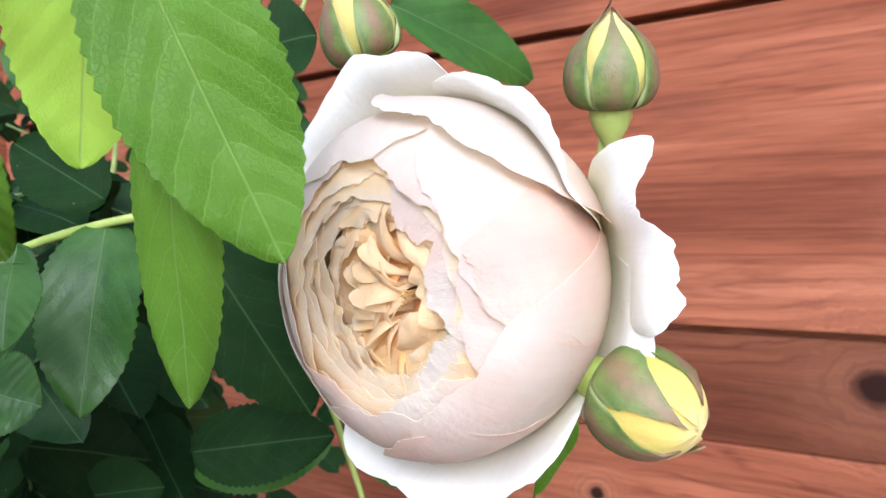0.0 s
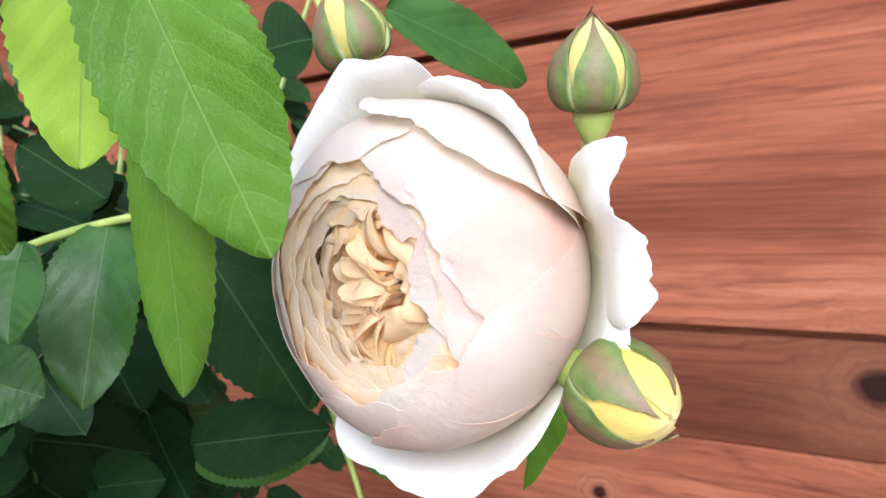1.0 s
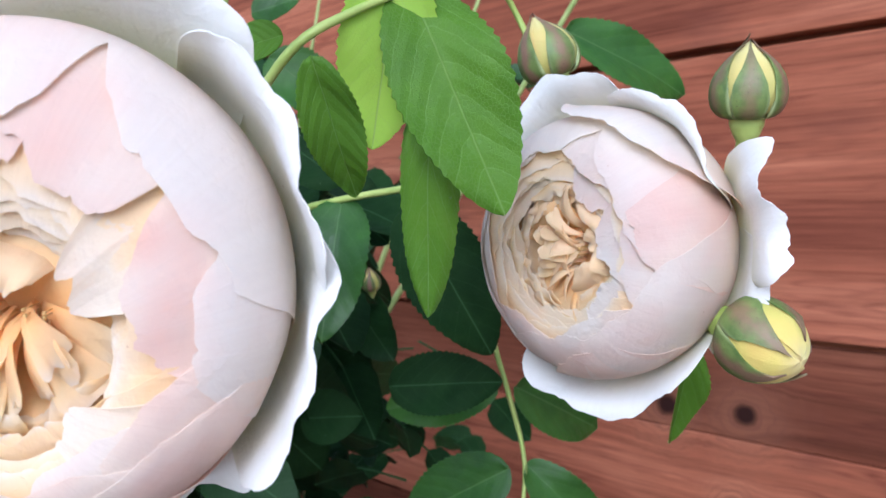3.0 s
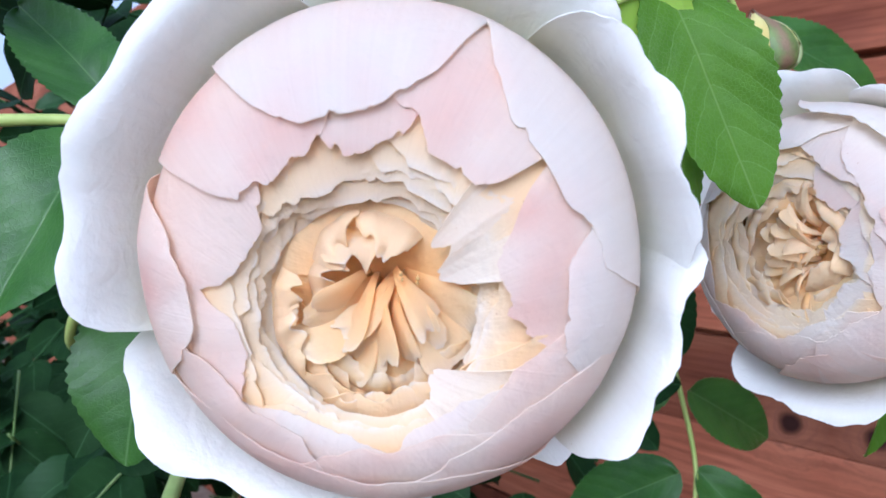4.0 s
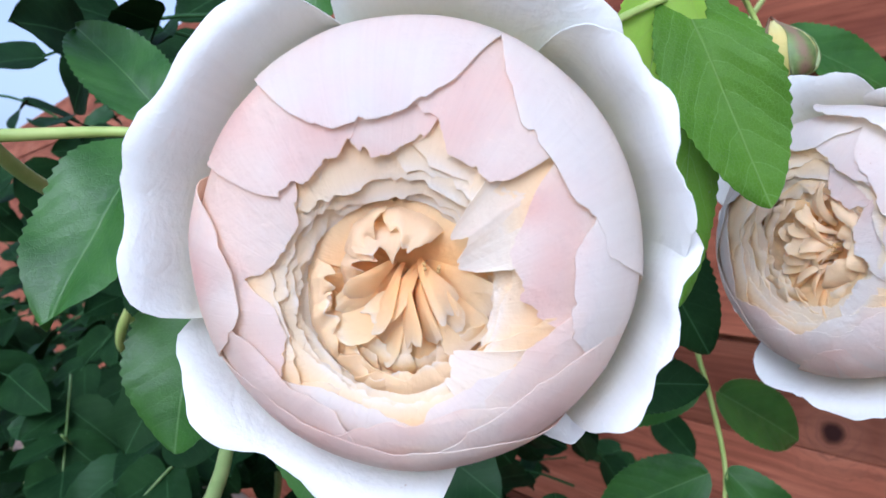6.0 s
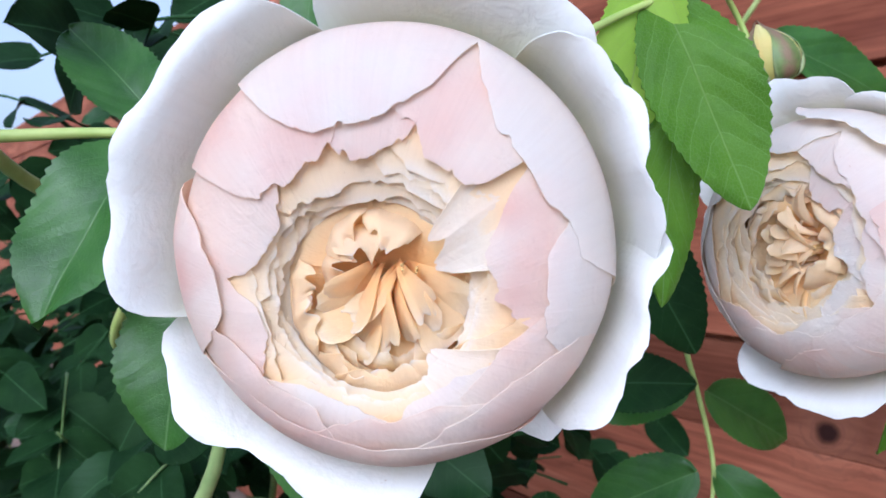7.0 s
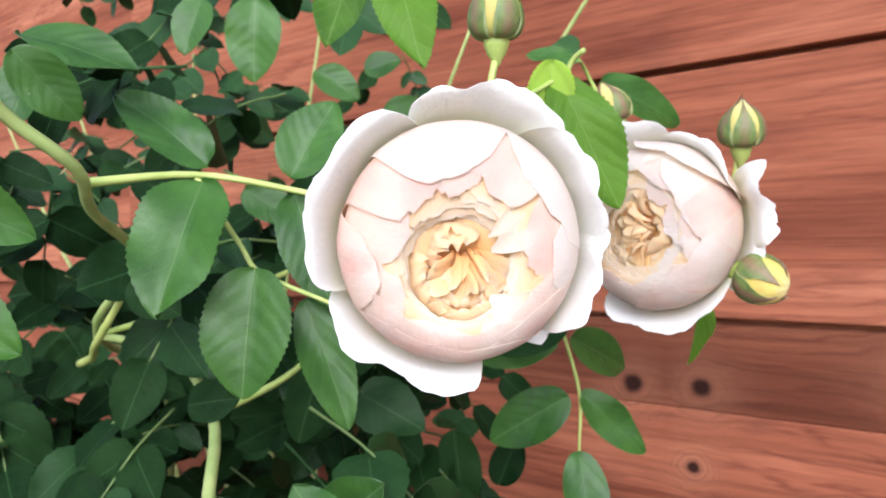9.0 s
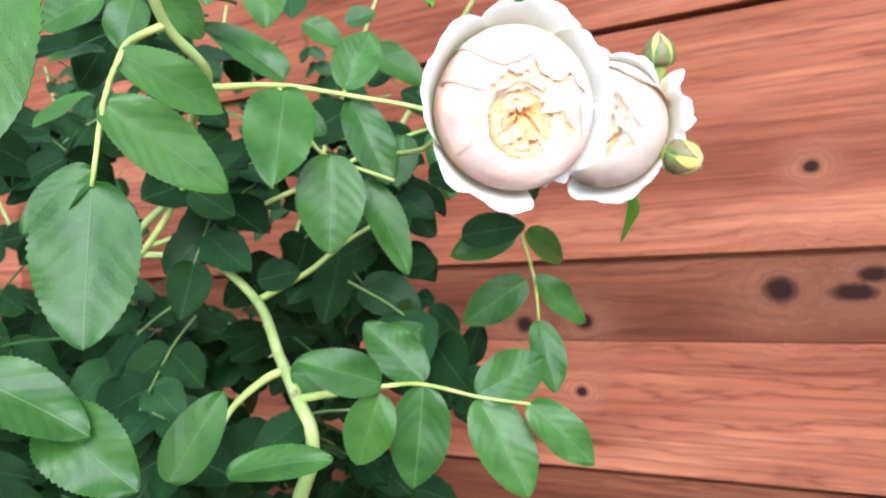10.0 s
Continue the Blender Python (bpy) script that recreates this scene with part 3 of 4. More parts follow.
    for hx, hy, start, end, count, reach, lift, wide, arch, mat in folds:
        for k in range(count):
            phi = start + (end - start) * (k + 0.5 + rs.uniform(-0.35, 0.35)) / count
            far, up = reach * rs.uniform(0.8, 1.12), lift + rs.uniform(-0.0012, 0.0014)
            prof = [(0.0022, up - 0.006), (far * 0.3, up + 0.0012), (far * 0.6, up + 0.0014), (far * 0.9, up + 0.0004), (far, up + 0.0002)]
            slant = 0.0 if arch == 0.0 else rs.uniform(0.0016, 0.0032) * (1 if k % 5 else -1)
            add("folded_petal", phi, wide * rs.uniform(0.7, 1.4), prof, mats[mat], spot=(hx + rs.uniform(-0.0022, 0.0022), hy + rs.uniform(-0.0016, 0.0016)), neck=0.95,
                ruffle=rs.uniform(0.0003, 0.0006), drop=rs.uniform(0.1, 0.25), power=rs.uniform(1.6, 2.6), peak=rs.uniform(-0.7, 0.7),
                arch=arch * rs.uniform(0.6, 1.3), tilt=slant, swirl=rs.uniform(-38, 38), frill=rs.uniform(3.0, 6.0), nick=0.03, nu=31, nv=29)
    for k in range(9):
        x, y, h = eye[0] + rs.uniform(-0.0013, 0.0013), eye[1] + rs.uniform(-0.0016, 0.0016), eye[2] + rs.uniform(-0.0008, 0.0008)
        v, f = tube([np.array(p) * size for p in ((x, y, h - 0.005), (x * 1.02, y * 1.02, h - 0.001), (x * 1.06, y * 1.05, h), (x * 1.08, y * 1.06, h + 0.0004))], [0.00012, 0.00012, 0.00036, 0.00016], 6, 3)
        hang("stamen", mesh_of("stamen", turned(v, m), f), STAMEN, flower, "", origin)
    return flower


# the open bloom
bloom("open creamy white bloom with blush and apricot folded centre", (-0.1032, -1.1260, 0.9845), (0.73, -0.675, -0.10), 1.07,
      [(0.004, -0.030), (0.020, -0.031), (0.032, -0.023), (0.0374, -0.010), (0.0388, 0.0045), (0.0356, 0.0106), (0.0303, 0.0142), (0.0245, 0.0158), (0.0200, 0.0157), (0.0165, 0.0148), (0.0132, 0.0130), (0.0095, 0.0096), (0.0060, 0.0050)],
      [(156, 50, 0.0498, 0.013, {"drop": 0.30, "power": 4, "dip": (0.25, 0.07, 0.25), "tuck": 0.001}), (79, 38, 0.0526, 0.009, {"dip": (0.25, 0.12, 0.22)}), (28, 36, 0.0466, 0.0140, {"nick": 0.025}), (-16, 32, 0.0456, 0.0136, {"nick": 0.025}), (-45, 22, 0.0450, -0.008, {}), (242, 44, 0.0492, 0.007, {"drop": 0.30, "dip": (-0.1, 0.08, 0.12)})],
      [(102, 42, 0.0250, 4, {"power": 3.2, "drop": 0.30}), (34, 46, 0.0300, 4, {"drop": 0.20}), (190, 30, 0.0262, 1, {"drop": 0.24}), (-2, 32, 0.0285, 4, {"drop": 0.2}), (262, 60, 0.0300, 1, {"drop": 0.16}), (-50, 46, 0.0285, 1, {"drop": 0.2}),
       (128, 40, 0.0211, 1, {"drop": 0.24}), (66, 34, 0.0222, 1, {"drop": 0.20, "peak": -0.2}), (232, 44, 0.0240, 1, {"drop": 0.2, "ruffle": 0.0009, "frill": 7.0}), (284, 48, 0.0228, 1, {"drop": 0.2, "ruffle": 0.0009, "frill": 7.0}), (324, 40, 0.0236, 1, {"drop": 0.2, "ruffle": 0.0006}),
       (95, 27, 0.0203, 1, {"drop": 0.2}), (10, 36, 0.0195, 1, {"drop": 0.22, "ruffle": 0.0006, "nick": 0.013}), (160, 40, 0.0178, 1, {"drop": 0.24}), (205, 34, 0.0195, 1, {}), (255, 50, 0.0200, 4, {"ruffle": 0.0009, "frill": 7.0}), (305, 44, 0.0200, 4, {"ruffle": 0.0006}), (14, 24, 0.0104, 5, {"under": 0.0034, "flare": 0.0012, "ruffle": 0.0006, "frill": 2.0, "nick": 0.008, "swirl": 45, "dip": (0.25, 0.05, 0.25), "drop": 0.12}), (-30, 20, 0.0116, 5, {"under": 0.0038, "flare": 0.0010, "ruffle": 0.0006, "frill": 2.0, "nick": 0.008, "swirl": -30, "dip": (-0.3, 0.04, 0.3), "drop": 0.12})],
      [(0.0190, 6, 44, 3, 22), (0.0175, 6, 46, 3, 55), (0.0160, 6, 48, 3, 20), (0.0145, 6, 46, 3, 48), (0.0130, 5, 50, 3, 5), (0.0114, 5, 50, 3, 40), (0.0097, 5, 50, 3, 10), (0.0080, 4, 50, 2, 70)],
      [(-0.0015, -0.0035, 60, 190, 4, 0.0046, 0.0106, 34, 3), (-0.0030, -0.0075, 165, 215, 2, 0.0090, 0.0112, 26, 3), (0.0010, -0.0085, 215, 330, 4, 0.0112, 0.0100, 36, 3), (0.0010, -0.0080, 205, 335, 4, 0.0088, 0.0088, 36, 2)],
      [(-0.0010, -0.0065, 0, 360, 10, 0.0180, 0.0062, 40, 0.0, 2), (0.0006, -0.0020, 205, 345, 8, 0.0160, 0.0088, 12, 0.0008, 2), (0.0010, -0.0018, 222, 330, 6, 0.0125, 0.0104, 12, 0.0008, 2)],
      (-0.0008, -0.0055), 3, (GUARD, CUP, CREAM, WHITE, PALE, IVORY), (0.0046, -0.0030, 0.0112))

# the bloom beside it, half open, turned away
bloom("half-open creamy white bloom with cupped outer petals", (-0.1125, -0.9557, 0.9955), (-0.06, -0.995, -0.08), 1.10,
      [(0.004, -0.030), (0.020, -0.031), (0.032, -0.024), (0.0380, -0.010), (0.0386, 0.003), (0.0360, 0.0115), (0.0310, 0.0165), (0.0255, 0.0192), (0.0205, 0.0199), (0.0155, 0.0200), (0.0080, 0.0200)],
      [(122, 50, 0.0525, 0.002, {"dip": (-0.5, 0.05, 0.2)}), (50, 36, 0.0470, 0.006, {}), (10, 25, 0.0556, -0.003, {"ruffle": 0.0034, "frill": 5.0, "nick": 0.035, "drop": 0.28}), (-20, 28, 0.0490, -0.010, {"ruffle": 0.0016, "nick": 0.02}), (-86, 52, 0.0500, 0.006, {"nick": 0.03, "dip": (-0.3, 0.1, 0.15)}), (190, 40, 0.0410, 0.004, {})],
      [(58, 46, 0.0340, 1, {"peak": 0.3, "flare": 0.0022, "under": -0.0012, "drop": 0.24}), (-78, 34, 0.0290, 4, {"drop": 0.24, "peak": 0.4, "flare": 0.0004}), (-36, 50, 0.0258, 1, {"drop": 0.24, "power": 2.2, "peak": -0.35, "flare": 0.0005}), (6, 26, 0.0262, 4, {"drop": 0.22, "peak": 0.3, "flare": 0.0004}), (30, 48, 0.0242, 1, {"drop": 0.2, "flare": 0.0003}), (100, 48, 0.0275, 1, {"peak": 0.1}),
       (160, 46, 0.0300, 1, {}), (215, 48, 0.0305, 1, {}), (-92, 48, 0.0240, 1, {}), (66, 40, 0.0235, 1, {"peak": -0.2}),
       (128, 46, 0.0255, 1, {}), (0, 48, 0.0225, 1, {"ruffle": 0.0006}), (-62, 48, 0.0215, 1, {}), (245, 48, 0.0228, 1, {}), (188, 48, 0.0262, 1, {}), (8, 34, 0.0146, 1, {"under": 0.0034, "flare": 0.0008, "ruffle": 0.0004, "frill": 2.5, "nick": 0.016, "drop": 0.1}), (52, 28, 0.0162, 1, {"under": 0.0038, "flare": 0.0008, "ruffle": 0.0004, "frill": 2.5, "nick": 0.016, "drop": 0.1}), (-40, 30, 0.0172, 1, {"under": 0.0038, "flare": 0.0008, "ruffle": 0.0004, "frill": 2.5, "nick": 0.016, "drop": 0.1})],
      [(0.0226, 6, 46, 3, 10), (0.0210, 6, 46, 3, 35), (0.0196, 6, 46, 2, 5), (0.0184, 5, 54, 2, 30), (0.0170, 5, 54, 2, 0), (0.0156, 5, 54, 2, 35)],
      [(0.0005, 0.0005, 40, 260, 8, 0.0150, 0.0150, 30, 2), (0.0010, -0.0010, 220, 320, 4, 0.0148, 0.0140, 32, 2), (0.0020, 0.0020, 50, 150, 4, 0.0112, 0.0150, 34, 3), (0.0030, 0.0000, -60, 50, 3, 0.0092, 0.0160, 42, 3)],
      [(0.0000, 0.0000, 0, 360, 9, 0.0205, 0.0116, 42, 0.0, 2), (0.0065, 0.0060, 125, 235, 7, 0.0180, 0.0130, 11, 0.0008, 2), (0.0065, -0.0050, 115, 250, 7, 0.0180, 0.0128, 11, 0.0008, 2), (0.0070, 0.0035, 120, 240, 5, 0.0140, 0.0146, 12, 0.0008, 3), (0.0070, -0.0040, 120, 250, 5, 0.0130, 0.0148, 12, 0.0008, 3), (0.0075, 0.0000, 130, 250, 4, 0.0090, 0.0158, 15, 0.0008, 3)],
      (0.0, -0.0007), 11, (GUARD, PALE, CREAM, WHITE, CUP, IVORY), (0.0080, -0.0005, 0.0176))


def bud(label, origin, axis, size, opened, seed, reach=1.0, turn=15.0, tall=1.0):
    """A bud on its round hip: overlapping yellow petals, and green sepals drawn to a point; reach: how far the sepals still cover it; tall: stretches the upper half."""
    m = frame_of(origin, axis)
    rs = np.random.RandomState(seed)
    hip = tube([(0, 0, -0.0215), (0, 0, -0.0190), (0, 0, -0.0160), (0, 0, -0.0128), (0, 0, -0.0105), (0, 0, -0.0085)], [0.0013, 0.0026, 0.0044, 0.0056, 0.0057, 0.0050], 18)
    body = hang("bud", mesh_of("bud", turned(np.array(hip[0]) * size, m), hip[1]), STEM, bush, label, origin)
    for k in range(6):
        prof = [(0.002, -0.010), (0.0132, -0.0125), (0.0142, 0.000), (0.0112 + 0.001 * opened, 0.0100), (0.0030, 0.0120), (0.0001, 0.0128 + (0.0052 if reach == 1.0 else -0.001))]
        verts, faces, uvs = petal_sheet(60.0 * k + rs.uniform(-8, 8), 78, [(r * size * (1 - 0.018 * (k % 4)), h * (tall if h > 0 else 1.0) * size * (1 - 0.018 * (k % 4))) for r, h in prof], seed * 31 + k, drop=0.08, tuck=0.0006 * size, ruffle=0.0002 + 0.0003 * opened, nu=21, nv=21, nick=0.008, swirl=10)
        hang("petal", mesh_of("petal", turned(verts, m), faces, uvs), YELLOW if reach == 1.0 else GOLD, body, "pale yellow bud petal", origin)
    for k in range(5):
        phi = 72.0 * k + rs.uniform(-10, 10) + turn
        out = 1.0 + opened * rs.uniform(0.0, 0.06)
        tip = (0.0006, 0.0192 + rs.uniform(-0.001, 0.0015)) if reach == 1.0 else (0.0052, 0.0118 + rs.uniform(-0.002, 0.001))
        prof = [(0.004, -0.0100), (0.0142, -0.0125), (0.0152 * out, 0.001), (0.0112 * out, 0.0106), (0.0034, 0.0128), tip] if reach == 1.0 else [(0.004, -0.0100), (0.0132, -0.0127), (0.0136 * out, -0.002), (0.0118 * out, 0.0072), tip]
        verts, faces, uvs = petal_sheet(phi, 34 if reach == 1.0 else 40, [(r * size, h * (tall if h > 0 else 1.0) * size) for r, h in prof], seed * 57 + k, drop=0.66 if reach == 1.0 else 0.58, power=0.85, ruffle=0.0002, thick=0.0005, neck=0.9, nu=17, nv=27, nick=0.025, swirl=rs.uniform(-12, 12) + 70 * opened)
        sepal = hang("sepal", mesh_of("sepal", turned(verts, m), faces, uvs), SEPAL, body, "", origin)
        # short dark gland hairs along the edge
        rows = np.array(verts)[:2 * 27 * 17].reshape(2, 27, 17, 3)
        if size > 1.0:
            hv, hf = [], []
            for side in (0, 16):
                for q in range(6, 25):
                    p = rows[0][q, side]
                    o = p - rows[0][q, side + (1 if side == 0 else -1)]
                    o = o / (np.linalg.norm(o) + 1e-9) * 0.0006 * rs.uniform(0.5, 1.4)
                    t = np.array([0, 0, 0.00006])
                    u2 = np.cross(o, t)
                    u2 = u2 / (np.linalg.norm(u2) + 1e-12) * 0.00006
                    base = len(hv)
                    hv += [p + t, p + u2, p - t, p - u2, p + o + np.array([0, 0, rs.uniform(-0.0002, 0.0002)])]
                    hf += [(base + c, base + (c + 1) % 4, base + 4) for c in range(4)]
            tagged(hang("gland_hairs", mesh_of("gland_hairs", turned(hv, m), hf), THORN, sepal, "", origin), kind="stuff")
    return body


bud("plump bud with green sepals over pale yellow petals", (-0.0825, -0.9147, 1.0500), (0.12, -0.25, 1.0), 1.0, 0.0, 2, turn=-14.0, tall=0.80)
bud("opening yellow bud with speckled green sepals", (-0.0622, -0.9430, 0.9690), (0.86, -0.14, -0.28), 1.04, 0.55, 5, 0.8, 0.0)
bud("green bud with pale yellow petal showing", (-0.1440, -0.9440, 1.0640), (-0.25, -0.3, 0.9), 0.90, 0.3, 7, tall=0.85)
bud("tall pointed green and cream bud", (-0.1180, -1.0850, 1.0760), (0.05, -0.1, 1.0), 0.92, 0.1, 9)
bud("tiny green bud among the leaves", (-0.2850, -0.9050, 0.9740), (0.1, -0.3, 1.0), 0.42, 0.0, 12)

# canes and stalks
stem("cane", [(-0.34, -0.98, 0.0), (-0.33, -1.00, 0.45), (-0.300, -1.09, 0.70), (-0.245, -1.128, 0.80), (-0.2557, -1.127, 0.8309), (-0.290, -1.103, 0.853), (-0.3375, -1.069, 0.885), (-0.389, -1.061, 0.916), (-0.430, -1.068, 0.923), (-0.470, -1.075, 0.925)], [0.008, 0.007, 0.0055, 0.0042, 0.0040, 0.0036, 0.0034, 0.003, 0.0028, 0.0026], CANE, bush, "pale green thorned cane")
stem("cane", [(-0.345, -1.065, 0.885), (-0.310, -1.045, 0.905), (-0.2856, -1.029, 0.926), (-0.245, -1.02, 0.945)], [0.0026, 0.002, 0.0016, 0.0012], STEM, bush)
stem("cane", [(-0.78, -1.00, 0.0), (-0.80, -0.84, 0.60), (-0.68, -0.90, 0.84), (-0.47, -1.075, 0.925), (-0.3594, -1.104, 0.975), (-0.290, -1.165, 1.000), (-0.2482, -1.192, 1.0146), (-0.2435, -1.2224, 1.0332), (-0.2300, -1.245, 1.055), (-0.215, -1.265, 1.10)], [0.006, 0.0042, 0.0034, 0.003, 0.0028, 0.0027, 0.0027, 0.0027, 0.0024, 0.002], CANE, bush)
stem("stalk", [(-0.2610, -1.1838, 1.0102), (-0.2469, -1.139, 1.0165), (-0.2157, -1.108, 1.0100), (-0.175, -1.085, 0.998), (-0.128, -1.092, 0.972)], [0.0022, 0.0016, 0.0014, 0.0014, 0.0018], STEM, bush)
stem("stalk", [(-0.2469, -1.139, 1.0165), (-0.2417, -1.118, 0.985), (-0.2226, -1.1200, 0.972), (-0.195, -1.10, 0.958)], [0.0013, 0.0012, 0.0012, 0.001], STEM, bush)
stem("stalk", [(-0.2535, -1.127, 0.8309), (-0.225, -1.126, 0.836), (-0.1944, -1.122, 0.840), (-0.1866, -1.094, 0.8363), (-0.1605, -1.073, 0.826), (-0.130, -1.067, 0.8221)], [0.0026, 0.0022, 0.0014, 0.0012, 0.001, 0.0008], STEM, bush)
stem("stalk", [(-0.2300, -0.880, 0.985), (-0.2265, -0.872, 0.945), (-0.2200, -0.870, 0.926), (-0.2130, -0.862, 0.887), (-0.2042, -0.877, 0.852)], [0.0016, 0.0014, 0.0013, 0.0012, 0.0008], STEM, bush)
stem("stalk", [(-0.2435, -1.2224, 1.0332), (-0.2460, -1.240, 1.023), (-0.222, -1.2667, 1.0066), (-0.2273, -1.2724, 0.9858), (-0.230, -1.2783, 0.9503)], [0.0022, 0.0018, 0.0014, 0.0013, 0.001], STEM, bush)
stem("stalk", [(-0.086, -0.910, 1.036), (-0.092, -0.905, 1.015), (-0.105, -0.90, 0.985), (-0.118, -0.895, 0.950)], [0.0016, 0.0015, 0.0016, 0.002], STEM, bush)
stem("stalk", [(-0.100, -0.905, 0.999), (-0.115, -0.892, 1.005), (-0.165, -0.935, 1.019), (-0.2385, -0.9614, 1.0121), (-0.290, -0.985, 0.995), (-0.37, -1.02, 0.96), (-0.47, -1.075, 0.925)], [0.0020, 0.0018, 0.0016, 0.0015, 0.0016, 0.002, 0.0022], STEM, bush)
stem("stalk", [(-0.082, -0.9435, 0.975), (-0.094, -0.925, 0.982), (-0.105, -0.90, 0.985)], [0.0016, 0.0014, 0.0014], STEM, bush)
stem("stalk", [(-0.110, -1.030, 1.072), (-0.1180, -1.028, 1.068), (-0.1265, -1.027, 1.052), (-0.128, -1.024, 1.040)], [0.0012, 0.0013, 0.0011, 0.0009], STEM, bush)
stem("stalk", [(-0.1190, -1.0840, 1.0580), (-0.1240, -1.0850, 1.0350), (-0.1330, -1.0830, 1.0000), (-0.150, -1.078, 0.970)], [0.0015, 0.0015, 0.0017, 0.002], STEM, bush)
stem("stalk", [(-0.1440, -0.9440, 1.0560), (-0.1514, -0.9608, 1.0838), (-0.1205, -1.0170, 1.0713)], [0.0012, 0.0011, 0.0008], STEM, bush)

stem("stalk", [(-0.125, -1.0279, 1.062), (-0.1290, -1.045, 1.052), (-0.1354, -1.0566, 1.0423), (-0.1526, -1.058, 1.0287), (-0.166, -1.0562, 1.0204), (-0.1845, -1.0521, 1.0085), (-0.1932, -1.0465, 0.9947), (-0.2130, -1.0300, 0.9860), (-0.2500, -1.0030, 0.9880), (-0.2900, -0.9850, 0.9950)], [0.0010, 0.0012, 0.0013, 0.0014, 0.0016, 0.0018, 0.0019, 0.0019, 0.0019, 0.0018], STEM, bush)
stem("stalk", [(-0.2760, -1.1120, 0.8460), (-0.2880, -1.1200, 0.8400), (-0.3005, -1.1325, 0.8270), (-0.3045, -1.1400, 0.8158), (-0.3070, -1.1460, 0.8031)], [0.0028, 0.0026, 0.0022, 0.0012, 0.0010], STEM, bush)


stem("stalk", [(-0.5200, -1.0640, 0.9000), (-0.4750, -1.0760, 0.9100), (-0.4300, -1.0960, 0.9220), (-0.3990, -1.1040, 0.9380), (-0.3760, -1.1000, 0.9660)], [0.003, 0.0028, 0.0027, 0.0026, 0.0019], STEM, bush, "pale stub of a cut-off shoot")


def thorn(place, way, size):
    """A curved prickle on a cane."""
    p, d = Vector(place), Vector(way).normalized()
    stem("thorn", [p, p + d * size * 0.5, p + d * size + Vector((0, 0, -size * 0.25))], [size * 0.28, size * 0.14, size * 0.02], THORN, bush, sides=6)


thorn((-0.2905, -1.1040, 0.8530), (-0.8, -0.5, 0.1), 0.006)
thorn((-0.2560, -1.1290, 0.8330), (0.5, -0.3, 0.8), 0.008)
thorn((-0.2480, -1.1300, 0.8180), (0.8, -0.4, 0.2), 0.006)
thorn((-0.3200, -1.0830, 0.8700), (0.7, -0.5, 0.4), 0.005)
thorn((-0.2440, -1.2160, 1.0290), (0.3, -0.4, 0.8), 0.005)
thorn((-0.2480, -1.1940, 1.0150), (-0.6, -0.5, -0.3), 0.005)

# leaflets near the open bloom
leaf(bush, (-0.2220, -1.2667, 1.0066), (-0.2034, -1.2255, 0.9851), 0.024, fold=0.15)
leaf(bush, (-0.2273, -1.2724, 0.9858), (-0.1971, -1.2329, 0.9472), 0.029, fold=0.2)
leaf(bush, (-0.2300, -1.2783, 0.9503), (-0.2224, -1.2924, 0.8834), 0.044, fold=0.15, sag=0.05)
leaf(bush, (-0.2420, -1.1390, 1.0130), (-0.2276, -1.1692, 0.9554), 0.040, fold=0.35)
leaf(bush, (-0.2469, -1.1330, 1.0227), (-0.2874, -1.1562, 1.0580), 0.028, face=(0.5, -0.6, 0.7), fold=0.3)
leaf(bush, (-0.2281, -1.0991, 1.0187), (-0.2200, -1.0800, 1.0560), 0.030, fold=0.3, blunt=0.9)
leaf(bush, (-0.2203, -1.1034, 1.0084), (-0.1993, -1.0995, 0.9570), 0.028)
leaf(bush, (-0.2226, -1.1242, 0.9730), (-0.2212, -1.1319, 0.9172), 0.040)
leaf(bush, (-0.2150, -1.1003, 0.9600), (-0.1912, -1.0951, 0.9025), 0.024, face=(0.8, -0.6, 0.1))
leaf(bush, (-0.2600, -1.2120, 1.0600), (-0.2549, -1.1871, 1.0356), 0.022)
leaf(bush, (-0.2900, -1.1969, 1.0761), (-0.2509, -1.1643, 1.0611), 0.026, face=(0.4, -0.6, 0.8))
leaf(bush, (-0.1944, -1.1274, 0.8430), (-0.2222, -1.1631, 0.8600), 0.026)
leaf(bush, (-0.1866, -1.0941, 0.8390), (-0.2187, -1.1054, 0.8749), 0.029)
leaf(bush, (-0.1958, -1.1268, 0.8355), (-0.2110, -1.1300, 0.7950), 0.029)
leaf(bush, (-0.1866, -1.0941, 0.8340), (-0.1930, -1.1000, 0.7750), 0.036)
leaf(bush, (-0.1605, -1.0733, 0.8279), (-0.1300, -1.0400, 0.8460), 0.032)
leaf(bush, (-0.1605, -1.0720, 0.8240), (-0.1320, -1.0700, 0.7680), 0.036)
leaf(bush, (-0.1300, -1.0672, 0.8221), (-0.0980, -1.0500, 0.7850), 0.026)
leaf(bush, (-0.2042, -0.8773, 0.8505), (-0.1880, -0.8850, 0.7930), 0.030)
leaf(bush, (-0.2121, -0.8609, 0.8870), (-0.1820, -0.8249, 0.8439), 0.026)
leaf(bush, (-0.2190, -0.8690, 0.8848), (-0.2690, -0.8900, 0.8506), 0.036)
leaf(bush, (-0.2160, -0.8659, 0.9255), (-0.2032, -0.8114, 0.8999), 0.030)
leaf(bush, (-0.2237, -0.8749, 0.9270), (-0.2700, -0.9050, 0.9100), 0.030)
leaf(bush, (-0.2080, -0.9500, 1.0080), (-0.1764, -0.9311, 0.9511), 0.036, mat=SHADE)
leaf(bush, (-0.2385, -0.9614, 1.0121), (-0.2250, -0.9800, 0.9539), 0.032)
